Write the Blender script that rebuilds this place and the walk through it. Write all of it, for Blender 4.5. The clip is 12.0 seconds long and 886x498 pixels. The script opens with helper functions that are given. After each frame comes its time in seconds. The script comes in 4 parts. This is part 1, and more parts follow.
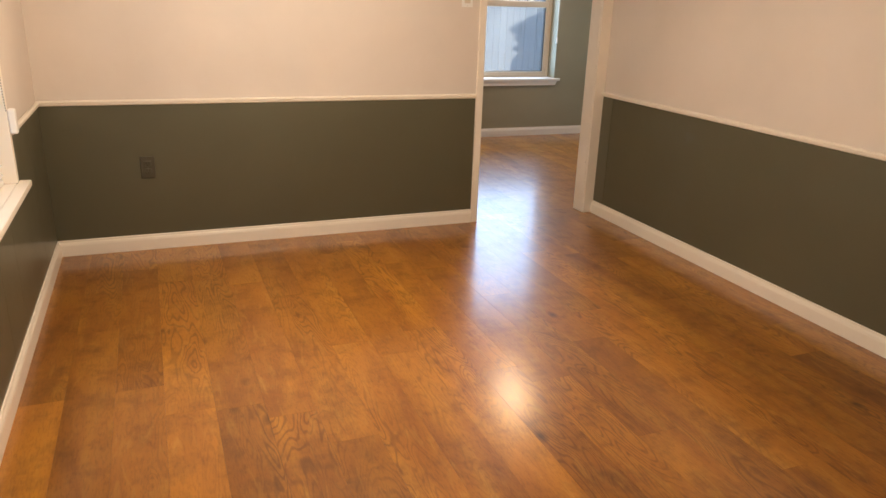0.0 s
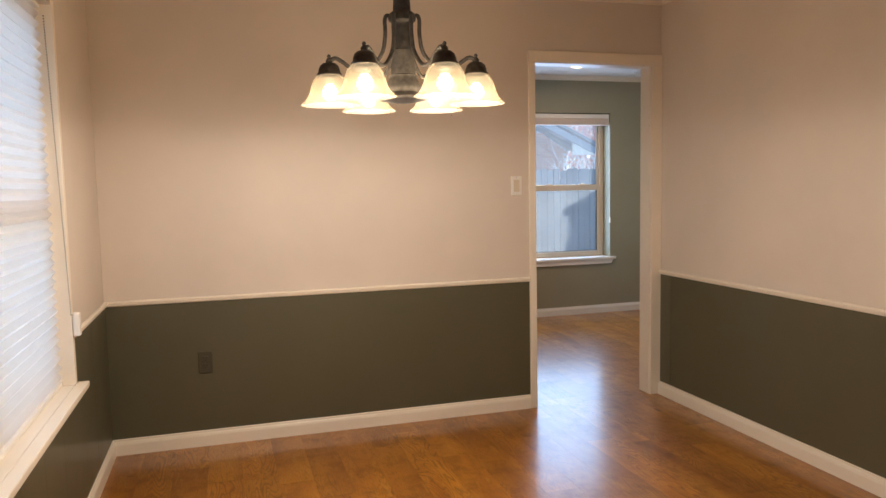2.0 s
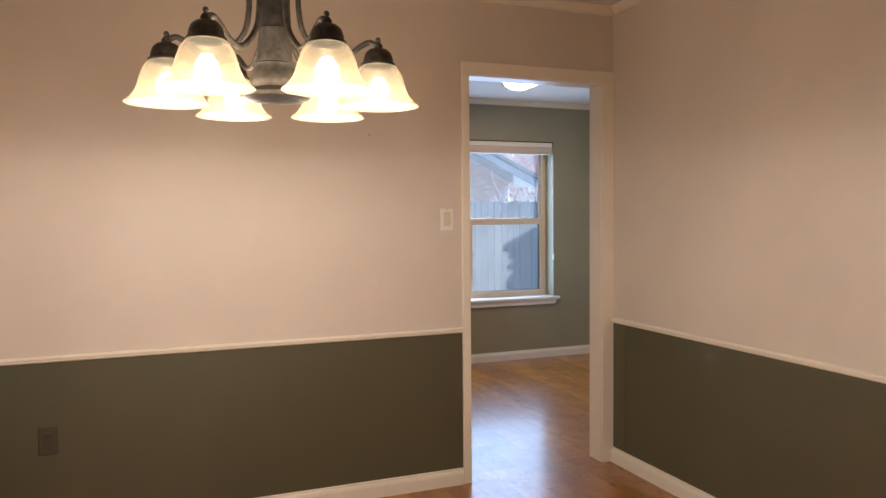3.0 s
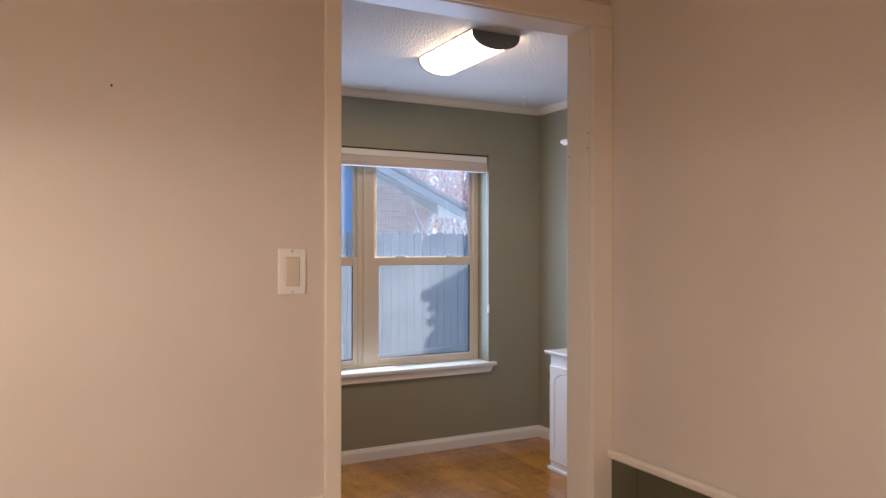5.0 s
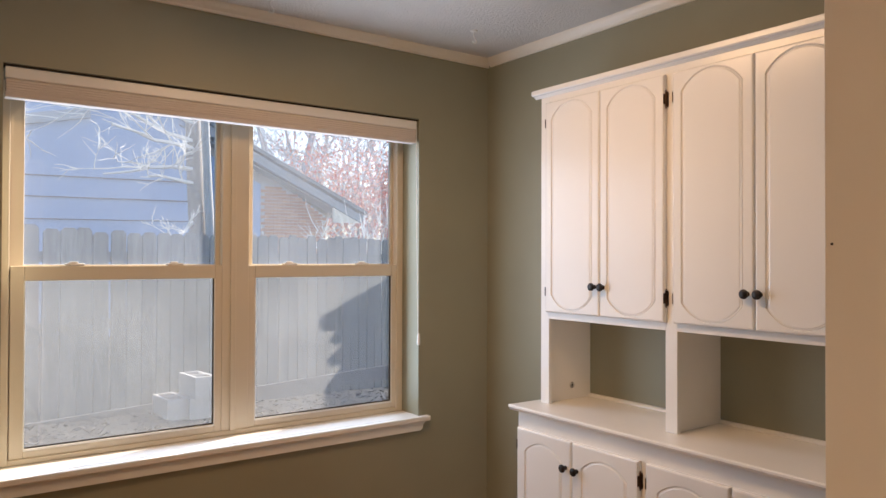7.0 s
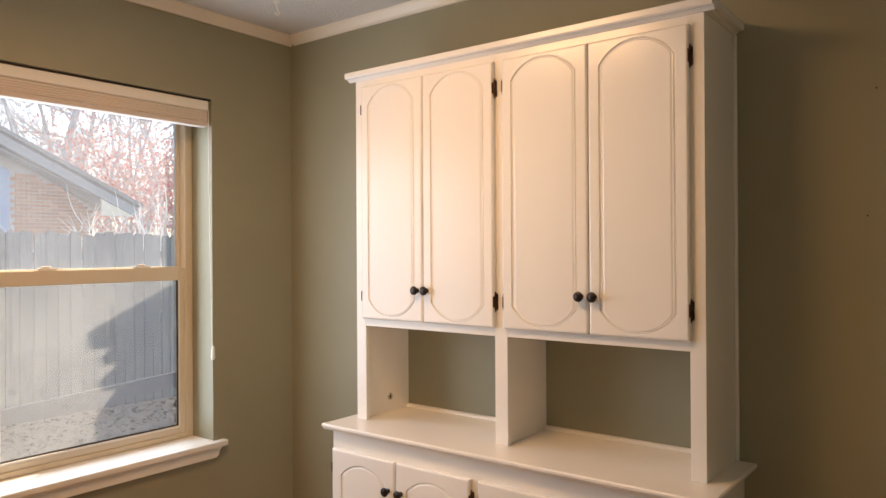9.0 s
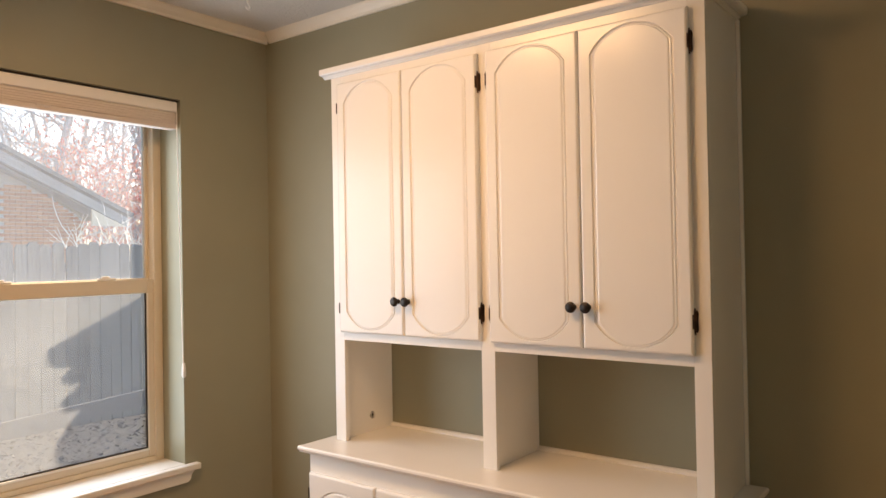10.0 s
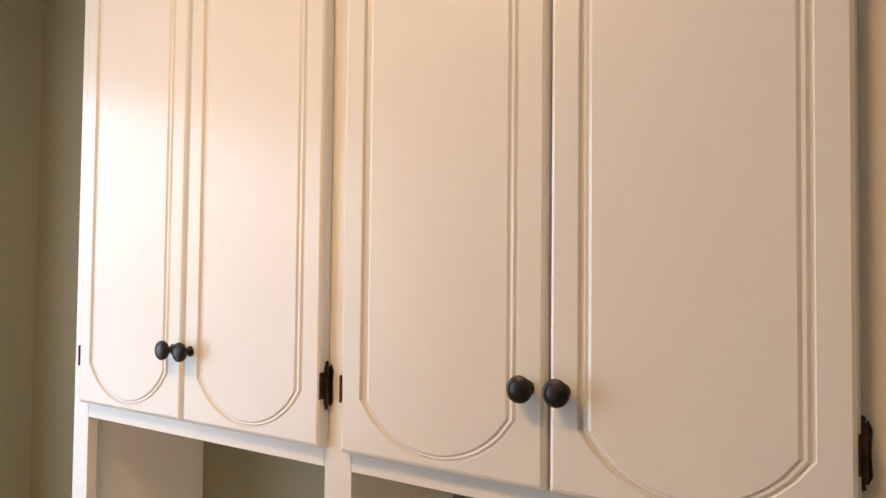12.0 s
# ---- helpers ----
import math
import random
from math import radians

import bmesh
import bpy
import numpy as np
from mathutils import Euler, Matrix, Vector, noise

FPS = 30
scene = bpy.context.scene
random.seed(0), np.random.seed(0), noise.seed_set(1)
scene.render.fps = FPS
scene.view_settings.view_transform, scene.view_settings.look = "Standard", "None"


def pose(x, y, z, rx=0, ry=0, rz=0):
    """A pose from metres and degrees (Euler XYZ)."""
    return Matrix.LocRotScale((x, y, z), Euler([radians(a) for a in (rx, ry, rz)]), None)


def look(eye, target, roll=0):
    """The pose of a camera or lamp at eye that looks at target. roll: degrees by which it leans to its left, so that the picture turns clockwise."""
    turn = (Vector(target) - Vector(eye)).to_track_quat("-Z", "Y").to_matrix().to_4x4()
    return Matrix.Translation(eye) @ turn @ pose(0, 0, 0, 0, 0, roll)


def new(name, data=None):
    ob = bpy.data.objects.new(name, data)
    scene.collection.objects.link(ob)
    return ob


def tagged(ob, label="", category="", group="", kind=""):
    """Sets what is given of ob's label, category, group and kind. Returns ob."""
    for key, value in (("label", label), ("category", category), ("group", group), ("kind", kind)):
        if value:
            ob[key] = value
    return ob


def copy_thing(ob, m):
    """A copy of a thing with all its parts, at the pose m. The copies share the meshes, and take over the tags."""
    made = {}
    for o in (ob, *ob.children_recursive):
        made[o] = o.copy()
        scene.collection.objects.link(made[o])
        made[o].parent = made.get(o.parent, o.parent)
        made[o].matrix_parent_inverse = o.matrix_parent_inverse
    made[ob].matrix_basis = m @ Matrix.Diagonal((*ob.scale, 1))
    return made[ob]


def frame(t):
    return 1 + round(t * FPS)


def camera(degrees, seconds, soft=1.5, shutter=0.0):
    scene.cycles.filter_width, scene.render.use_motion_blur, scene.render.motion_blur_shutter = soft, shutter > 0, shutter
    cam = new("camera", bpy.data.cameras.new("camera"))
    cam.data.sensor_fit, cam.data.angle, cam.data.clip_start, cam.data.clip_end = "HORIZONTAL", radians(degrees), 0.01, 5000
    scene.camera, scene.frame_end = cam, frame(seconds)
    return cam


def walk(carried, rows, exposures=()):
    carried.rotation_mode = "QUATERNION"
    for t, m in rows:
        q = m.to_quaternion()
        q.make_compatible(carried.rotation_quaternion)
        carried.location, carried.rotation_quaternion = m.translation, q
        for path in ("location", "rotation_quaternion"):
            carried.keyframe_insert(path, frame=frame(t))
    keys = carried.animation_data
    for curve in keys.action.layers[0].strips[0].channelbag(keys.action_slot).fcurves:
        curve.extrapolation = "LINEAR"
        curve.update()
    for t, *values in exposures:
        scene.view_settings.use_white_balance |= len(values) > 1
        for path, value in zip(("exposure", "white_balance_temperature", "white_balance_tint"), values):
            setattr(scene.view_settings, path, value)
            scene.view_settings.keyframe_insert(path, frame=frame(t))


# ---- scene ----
cam = camera(63.0, 12.0)
PATH = [
    (0, (0.358, 0.806, 1.304), (1.067, 2.559, 0.653), 1.9),
    (0.5, (0.322, 0.807, 1.314), (0.827, 2.643, 0.703), 1.2),
    (1, (0.346, 0.799, 1.342), (0.785, 2.698, 0.894), 0.2),
    (1.5, (0.353, 0.784, 1.317), (0.851, 2.705, 1.066), -0.8),
    (2, (0.424, 0.86, 1.328), (1.001, 2.767, 1.156), -1.1),
    (2.5, (0.549, 1.134, 1.329), (1.212, 3.017, 1.199), -1.0),
    (3, (0.742, 1.468, 1.334), (1.472, 3.329, 1.247), -0.5),
    (3.5, (0.974, 1.84, 1.355), (1.761, 3.678, 1.309), -0.5),
    (5.5, (1.79, 3.483, 1.381), (2.747, 5.24, 1.387), 0.1),
    (6, (1.984, 3.868, 1.381), (2.981, 5.601, 1.393), 0.0),
    (6.5, (2.100, 4.236, 1.367), (3.157, 5.931, 1.384), 0.2),
    (7, (2.238, 4.522, 1.356), (3.41, 6.143, 1.379), 0.2),
    (7.5, (2.345, 4.712, 1.38), (3.65, 6.228, 1.395), 0.3),
    (9.5, (2.398, 4.825, 1.384), (4.009, 6.01, 1.391), -0.5),
    (10, (2.555, 4.888, 1.386), (4.146, 6.1, 1.409), -1.0),
    (10.5, (2.696, 5.106, 1.403), (4.31, 6.286, 1.446), -1.2),
    (11, (2.948, 5.251, 1.389), (4.58, 6.406, 1.455), -0.8),
    (11.5, (3.305, 5.326, 1.4), (4.956, 6.453, 1.469), -0.3),
    (12, (3.62, 5.439, 1.371), (5.286, 6.544, 1.438), 0.6),
]
EXPOSURES = [(0, 2.22, 5600, 11), (1.5, 1.99, 5450, 11), (2.5, 1.92, 5350, 12), (3.5, 1.93, 5250, 13), (5.5, 1.78, 5450, 17), (6.5, 1.76, 6000, 17), (7.5, 1.81, 6900, 18), (9.5, 2.03, 7400, 18), (10.5, 2.03, 7600, 18), (11.5, 2.0, 7500, 18), (12, 1.94, 6700, 14)]
walk(cam, [(t, look(eye, target, roll)) for t, eye, target, roll in PATH], EXPOSURES)

SUN_FROM = Vector((0.80, 0.28, 0.50)).normalized()

# ---- light ----
world = bpy.data.worlds.new("world")
scene.world = world
world.use_nodes = True
wn = world.node_tree.nodes
sky = wn.new("ShaderNodeTexSky")
sky.sky_type = "NISHITA"
sky.sun_disc = False
sky.sun_elevation = math.asin(SUN_FROM.z)
sky.sun_rotation = math.atan2(SUN_FROM.x, SUN_FROM.y)
wn["Background"].inputs["Strength"].default_value = 0.125
world.node_tree.links.new(sky.outputs["Color"], wn["Background"].inputs["Color"])

day = new("window_daylight", bpy.data.lights.new("window_daylight", "AREA"))
day.data.shape, day.data.size, day.data.size_y, day.data.energy, day.data.color = "RECTANGLE", 1.66, 1.26, 6.2, (0.60, 0.79, 1.0)
day.matrix_world = look((3.347, 7.59, 1.27), (3.347, 5.0, 1.27))

west = new("west_daylight", bpy.data.lights.new("west_daylight", "AREA"))
west.data.shape, west.data.size, west.data.size_y, west.data.energy, west.data.color = "RECTANGLE", 1.68, 1.44, 1.6, (1.0, 0.94, 0.86)
west.matrix_world = look((-0.45, 3.10, 1.307), (0.5, 3.10, 1.307))

sun = new("sun", bpy.data.lights.new("sun", "SUN"))
sun.data.energy, sun.data.angle, sun.data.color = 4.3, radians(0.5), (1.0, 0.91, 0.77)
sun.matrix_world = look((20, 12, 14), Vector((20, 12, 14)) - SUN_FROM)

WARM = (1.0, 0.74, 0.47)
BULB_WATTS = 3.45
SHADE_GLOW = 0.085
TUBE_GLOW = 4.4
TUBE_WATTS = 2.3
TUBE_WARM = (1.0, 0.60, 0.28)


# ---- materials ----
class Nodes:
    def __init__(self, name, rough=0.5, metal=0.0):
        self.mat = bpy.data.materials.new(name)
        self.mat.use_nodes = True
        self.t = self.mat.node_tree
        self.b = self.t.nodes["Principled BSDF"]
        self.b.inputs["Roughness"].default_value = rough
        self.b.inputs["Metallic"].default_value = metal
        self.out = self.t.nodes["Material Output"]

    def add(self, kind, **values):
        n = self.t.nodes.new(kind)
        for k, v in values.items():
            n.inputs[k.replace("_", " ")].default_value = v
        return n

    def link(self, a, b):
        self.t.links.new(a, b)

    def coords(self, scale=(1, 1, 1)):
        g = self.add("ShaderNodeNewGeometry")
        m = self.add("ShaderNodeMapping")
        m.inputs["Scale"].default_value = scale
        self.link(g.outputs["Position"], m.inputs["Vector"])
        return m.outputs["Vector"]

    def noise(self, vec, scale, detail=4.0, rough=0.55, distortion=0.0):
        n = self.add("ShaderNodeTexNoise", Scale=scale, Detail=detail, Roughness=rough, Distortion=distortion)
        self.link(vec, n.inputs["Vector"])
        return n.outputs["Fac"]

    def ramp(self, fac, stops):
        r = self.t.nodes.new("ShaderNodeValToRGB")
        e = r.color_ramp.elements
        while len(e) < len(stops):
            e.new(0.5)
        for el, (p, c) in zip(e, stops):
            el.position, el.color = p, (*c, 1)
        self.link(fac, r.inputs["Fac"])
        return r.outputs["Color"]

    def value(self, fac, lo, hi, a=0.0, b=1.0):
        m = self.add("ShaderNodeMapRange", From_Min=a, From_Max=b, To_Min=lo, To_Max=hi)
        self.link(fac, m.inputs["Value"])
        return m.outputs["Result"]

    def mix(self, fac, a, b, mode="MIX"):
        m = self.t.nodes.new("ShaderNodeMix")
        m.data_type, m.blend_type = "RGBA", mode
        for sock, v in ((m.inputs["Factor"], fac), (m.inputs["A"], a), (m.inputs["B"], b)):
            if isinstance(v, (int, float)):
                sock.default_value = v
            elif isinstance(v, tuple):
                sock.default_value = (*v, 1)
            else:
                self.link(v, sock)
        return m.outputs["Result"]

    def bump(self, height, strength, distance=0.002):
        n = self.add("ShaderNodeBump", Strength=strength, Distance=distance)
        self.link(height, n.inputs["Height"])
        self.link(n.outputs["Normal"], self.b.inputs["Normal"])

    def colour(self, c):
        if isinstance(c, tuple):
            self.b.inputs["Base Color"].default_value = (*c, 1)
        else:
            self.link(c, self.b.inputs["Base Color"])
        return self

    def gloss(self, r):
        self.link(r, self.b.inputs["Roughness"])


def paint(name, base, rough, grain=140.0, strength=0.12, vary=0.05):
    m = Nodes(name, rough)
    v = m.coords()
    lo, hi = tuple(c * (1 - vary) for c in base), tuple(min(1, c * (1 + vary)) for c in base)
    m.colour(m.ramp(m.noise(v, 1.7, 5), [(0.3, lo), (0.7, hi)]))
    m.gloss(m.value(m.noise(v, 6.0, 3), rough - 0.015, rough + 0.02, 0.3, 0.7))
    m.bump(m.noise(v, grain, 3), strength, 0.0012)
    return m.mat


cream = paint("cream wall paint", (0.70, 0.628, 0.552), 0.55, 120, 0.18)
olive = paint("dark olive wall paint", (0.100, 0.095, 0.056), 0.48, 120, 0.14, 0.06)
olive_coat = olive.node_tree.nodes["Principled BSDF"].inputs
olive_coat["Coat Weight"].default_value, olive_coat["Coat Roughness"].default_value = 0.25, 0.09
sage = paint("sage green wall paint", (0.32, 0.305, 0.215), 0.5, 120, 0.16)
trim_white = paint("cream trim gloss paint", (0.87, 0.80, 0.685), 0.33, 60, 0.08, 0.03)
cabinet_white = paint("white cabinet paint", (0.86, 0.83, 0.775), 0.22, 90, 0.06, 0.02)
vinyl = paint("almond window vinyl", (0.70, 0.62, 0.49), 0.38, 200, 0.02, 0.03)
bright_white = paint("white plastic", (0.85, 0.83, 0.78), 0.35, 200, 0.02, 0.02)
cassette = paint("linen blind fabric", (0.68, 0.60, 0.53), 0.75, 500, 0.25, 0.05)
grey_paint = paint("grey metal end cap", (0.20, 0.18, 0.155), 0.45, 200, 0.05, 0.05)
olive_plate = paint("dark olive plastic", (0.070, 0.065, 0.043), 0.40, 200, 0.02, 0.04)
dark_line = paint("dark gap", (0.03, 0.025, 0.02), 0.8, 200, 0.02, 0.1)


def ceiling_material():
    m = Nodes("textured ceiling paint", 0.85)
    v = m.coords()
    m.colour(m.ramp(m.noise(v, 2.0, 4), [(0.3, (0.74, 0.71, 0.67)), (0.7, (0.80, 0.77, 0.73))]))
    a, b = m.noise(v, 75, 3, 0.6), m.noise(v, 190, 2)
    add = m.t.nodes.new("ShaderNodeMath")
    m.link(m.ramp(a, [(0.42, (0, 0, 0)), (0.62, (1, 1, 1))]), add.inputs[0])
    m.link(b, add.inputs[1])
    m.bump(add.outputs[0], 0.7, 0.004)
    return m.mat


popcorn = ceiling_material()


def wood_floor():
    m = Nodes("honey oak laminate", 0.3)
    info = m.add("ShaderNodeObjectInfo")
    tex = m.add("ShaderNodeTexCoord")
    shift = m.t.nodes.new("ShaderNodeVectorMath")
    shift.operation = "MULTIPLY_ADD"
    m.link(info.outputs["Random"], shift.inputs[0])
    shift.inputs[1].default_value = (37.0, 91.0, 11.0)
    m.link(tex.outputs["Object"], shift.inputs[2])
    stretch = m.add("ShaderNodeMapping")
    stretch.inputs["Scale"].default_value = (1.0, 0.17, 1.0)
    m.link(shift.outputs[0], stretch.inputs["Vector"])
    v = stretch.outputs["Vector"]
    broad = m.noise(v, 6.0, 3, 0.5, 0.6)
    # growth rings: contour lines of a slow field, drawn out along the plank
    rings = m.add("ShaderNodeMath")
    rings.operation = "MULTIPLY"
    m.link(m.noise(v, 9.0, 2, 0.45, 0.3), rings.inputs[0])
    rings.inputs[1].default_value = 150.0
    w = m.add("ShaderNodeMath")
    w.operation = "SINE"
    m.link(rings.outputs[0], w.inputs[0])
    spots = m.add("ShaderNodeMapping")
    spots.inputs["Scale"].default_value = (4.2, 2.4, 1.0)
    m.link(shift.outputs[0], spots.inputs["Vector"])
    knot = m.add("ShaderNodeTexVoronoi", Scale=1.0)
    m.link(spots.outputs["Vector"], knot.inputs["Vector"])
    fine = m.noise(v, 170.0, 5, 0.65)
    blotch = m.noise(shift.outputs[0], 8.0, 5, 0.65)
    col = m.ramp(broad, [(0.28, (0.27, 0.096, 0.005)), (0.5, (0.39, 0.152, 0.008)), (0.75, (0.52, 0.230, 0.013))])
    col = m.mix(m.value(m.mix(m.value(m.noise(v, 3.0, 2), 0.0, 1.0, 0.42, 0.62), (0.0, 0.0, 0.0), w.outputs[0]), 0.0, 0.50, 0.15, 1.0), col, (0.090, 0.032, 0.005))
    col = m.mix(m.value(knot.outputs["Distance"], 0.80, 0.0, 0.02, 0.11), col, (0.045, 0.016, 0.004))
    col = m.mix(m.value(fine, 0.0, 0.36, 0.48, 0.70), col, (0.095, 0.034, 0.006))
    col = m.mix(m.value(blotch, 0.0, 0.58, 0.48, 0.74), col, (0.120, 0.046, 0.009))
    # pale flecks beside the rings, a hand's length each
    fleck = m.add("ShaderNodeMapping")
    fleck.inputs["Scale"].default_value = (30.0, 5.5, 1.0)
    m.link(shift.outputs[0], fleck.inputs["Vector"])
    col = m.mix(m.value(m.noise(fleck.outputs["Vector"], 1.0, 4, 0.6, 0.8), 0.0, 0.55, 0.55, 0.74), col, (0.47, 0.235, 0.030))
    tone = m.ramp(info.outputs["Random"], [(0.0, (0.76, 0.74, 0.70)), (0.5, (0.96, 0.96, 0.94)), (1.0, (1.14, 1.15, 1.10))])
    col = m.mix(1.0, col, tone, "MULTIPLY")
    m.colour(col)
    m.gloss(m.value(blotch, 0.34, 0.42, 0.3, 0.7))
    m.b.inputs["Specular IOR Level"].default_value = 0.25
    m.b.inputs["Coat Weight"].default_value = 0.85
    m.b.inputs["Coat Roughness"].default_value = 0.185
    m.bump(fine, 0.10, 0.0006)
    return m.mat


oak = wood_floor()
floor_dark = paint("floor joint", (0.09, 0.04, 0.015), 0.7, 90, 0.1, 0.1)


def bronze(name, base, metal=0.75, low=0.3, high=0.55):
    m = Nodes(name, 0.42, metal)
    v = m.coords()
    m.colour(m.ramp(m.noise(v, 60, 4), [(0.35, tuple(c * 0.6 for c in base)), (0.7, tuple(c * 1.5 for c in base))]))
    m.gloss(m.value(m.noise(v, 25, 3), low, high, 0.3, 0.7))
    m.bump(m.noise(v, 220, 3), 0.08, 0.0008)
    return m.mat


dark_bronze = bronze("oil rubbed bronze", (0.045, 0.038, 0.034))
hinge_bronze = bronze("antique copper brown", (0.075, 0.040, 0.026))
pewter = bronze("brushed dark pewter", (0.050, 0.048, 0.048), 0.35, 0.5, 0.68)
steel = bronze("chrome ring", (0.55, 0.53, 0.5))


def lamp_glass():
    m = Nodes("frosted alabaster glass", 0.4)
    v = m.coords()
    m.b.inputs["Base Color"].default_value = (0.10, 0.085, 0.06, 1)
    tr = m.add("ShaderNodeBsdfTransparent")
    tr.inputs["Color"].default_value = (1.0, 0.88, 0.66, 1)
    em = m.add("ShaderNodeEmission", Strength=SHADE_GLOW)
    m.link(m.ramp(m.noise(v, 14, 4), [(0.3, (1.0, 0.68, 0.33)), (0.7, (1.0, 0.76, 0.42))]), em.inputs["Color"])
    a = m.add("ShaderNodeMixShader", Fac=0.38)
    m.link(m.b.outputs[0], a.inputs[1])
    m.link(tr.outputs[0], a.inputs[2])
    s = m.add("ShaderNodeAddShader")
    m.link(a.outputs[0], s.inputs[0])
    m.link(em.outputs[0], s.inputs[1])
    m.link(s.outputs[0], m.out.inputs["Surface"])
    return m.mat


def glow(name, colour, strength):
    m = Nodes(name, 0.4)
    m.b.inputs["Base Color"].default_value = (0.5, 0.46, 0.38, 1)
    m.b.inputs["Emission Color"].default_value = (*colour, 1)
    m.b.inputs["Emission Strength"].default_value = strength
    return m.mat


shade_glass = lamp_glass()
bulb_glow = glow("lit bulb", (1.0, 0.76, 0.46), 5.0)
diffuser_glow = glow("lit acrylic diffuser", (1.0, 0.64, 0.32), TUBE_GLOW)


def pane_glass(name, low, high):
    m = Nodes(name, 0.0)
    tr = m.add("ShaderNodeBsdfTransparent")
    tr.inputs["Color"].default_value = (0.93, 0.96, 0.97, 1)
    gl = m.add("ShaderNodeBsdfGlossy", Roughness=0.02)
    fr = m.add("ShaderNodeFresnel", IOR=1.45)
    dust = m.add("ShaderNodeBsdfTranslucent")
    dust.inputs["Color"].default_value = (0.74, 0.83, 0.95, 1)
    film = m.add("ShaderNodeMixShader")
    m.link(m.value(m.noise(m.coords(), 3.0, 4), low, high, 0.3, 0.7), film.inputs["Fac"])
    m.link(tr.outputs[0], film.inputs[1])
    m.link(dust.outputs[0], film.inputs[2])
    mx = m.add("ShaderNodeMixShader")
    m.link(fr.outputs[0], mx.inputs["Fac"])
    m.link(film.outputs[0], mx.inputs[1])
    m.link(gl.outputs[0], mx.inputs[2])
    m.link(mx.outputs[0], m.out.inputs["Surface"])
    return m.mat


def screen_mesh():
    m = Nodes("dusty insect screen", 0.8)
    v = m.coords()
    tr = m.add("ShaderNodeBsdfTransparent")
    df = m.add("ShaderNodeBsdfDiffuse")
    df.inputs["Color"].default_value = (0.55, 0.56, 0.58, 1)
    tl = m.add("ShaderNodeBsdfTranslucent")
    tl.inputs["Color"].default_value = (0.80, 0.79, 0.77, 1)
    a = m.add("ShaderNodeMixShader", Fac=0.6)
    m.link(df.outputs[0], a.inputs[1])
    m.link(tl.outputs[0], a.inputs[2])
    b = m.add("ShaderNodeMixShader")
    m.link(m.value(m.noise(v, 2.2, 3), 0.17, 0.30, 0.3, 0.7), b.inputs["Fac"])
    m.link(tr.outputs[0], b.inputs[1])
    m.link(a.outputs[0], b.inputs[2])
    m.link(b.outputs[0], m.out.inputs["Surface"])
    return m.mat


glass = pane_glass("dusty window glass", 0.075, 0.125)
clean_glass = pane_glass("clean window glass", 0.006, 0.02)
screen_cloth = screen_mesh()


def shade_cloth():
    m = Nodes("white cellular shade fabric", 0.8)
    v = m.coords()
    tl = m.add("ShaderNodeBsdfTranslucent")
    m.link(m.ramp(m.noise(v, 5, 3), [(0.3, (0.93, 0.88, 0.81)), (0.7, (0.97, 0.92, 0.85))]), tl.inputs["Color"])
    m.b.inputs["Base Color"].default_value = (0.85, 0.82, 0.78, 1)
    a = m.add("ShaderNodeMixShader", Fac=0.78)
    m.link(m.b.outputs[0], a.inputs[1])
    m.link(tl.outputs[0], a.inputs[2])
    m.link(a.outputs[0], m.out.inputs["Surface"])
    return m.mat


cell_cloth = shade_cloth()


def rough_wood(name, dark, light, along=(9.0, 9.0, 0.7)):
    m = Nodes(name, 0.85)
    v = m.coords(along)
    info = m.add("ShaderNodeObjectInfo")
    c = m.ramp(m.noise(v, 5, 6, 0.65), [(0.3, dark), (0.7, light)])
    t = m.ramp(info.outputs["Random"], [(0, (0.75, 0.76, 0.78)), (1, (1.15, 1.12, 1.08))])
    m.colour(m.mix(1.0, c, t, "MULTIPLY"))
    m.bump(m.noise(v, 22, 5), 0.4, 0.004)
    return m.mat


fence_wood = rough_wood("weathered grey cedar", (0.10, 0.105, 0.10), (0.25, 0.25, 0.235))
damp_wood = rough_wood("damp dark board", (0.045, 0.045, 0.052), (0.11, 0.11, 0.118), (2, 2, 8.0))
bark = rough_wood("grey tree bark", (0.06, 0.052, 0.046), (0.40, 0.36, 0.32), (26, 26, 4.0))
# sunlight on the trunk's right side, put into a pale colour
sunlit_side_bark = rough_wood("pale bark for the sunlit side", (0.42, 0.40, 0.37), (0.80, 0.77, 0.72), (14, 14, 9.0))
# haze over the far wood, put into the bark as a paler colour
woods_bark = rough_wood("winter bark paled for haze", (0.32, 0.30, 0.30), (0.58, 0.55, 0.54), (10, 10, 2.0))
# twigs whitened in their colour so that they read as sunlit
sunlit_pale_twig = rough_wood("bare twig bark coloured sunlit pale", (0.62, 0.60, 0.56), (0.86, 0.83, 0.78), (20, 20, 20))
siding_grey = rough_wood("blue grey painted siding", (0.23, 0.32, 0.50), (0.29, 0.39, 0.57), (3, 3, 0.6))
# shade inside the grooves of the siding, put into a dark paint
siding_groove_shade = paint("dark painted siding groove shade", (0.06, 0.07, 0.09), 0.8, 60, 0.1, 0.1)
roof_shingle = rough_wood("weathered roof shingle", (0.13, 0.13, 0.13), (0.24, 0.235, 0.23), (8, 8, 8))
fascia_white = paint("pale fascia paint", (0.26, 0.27, 0.28), 0.6, 60, 0.1, 0.08)
concrete = rough_wood("pale concrete block", (0.50, 0.48, 0.45), (0.70, 0.67, 0.63), (6, 6, 6))


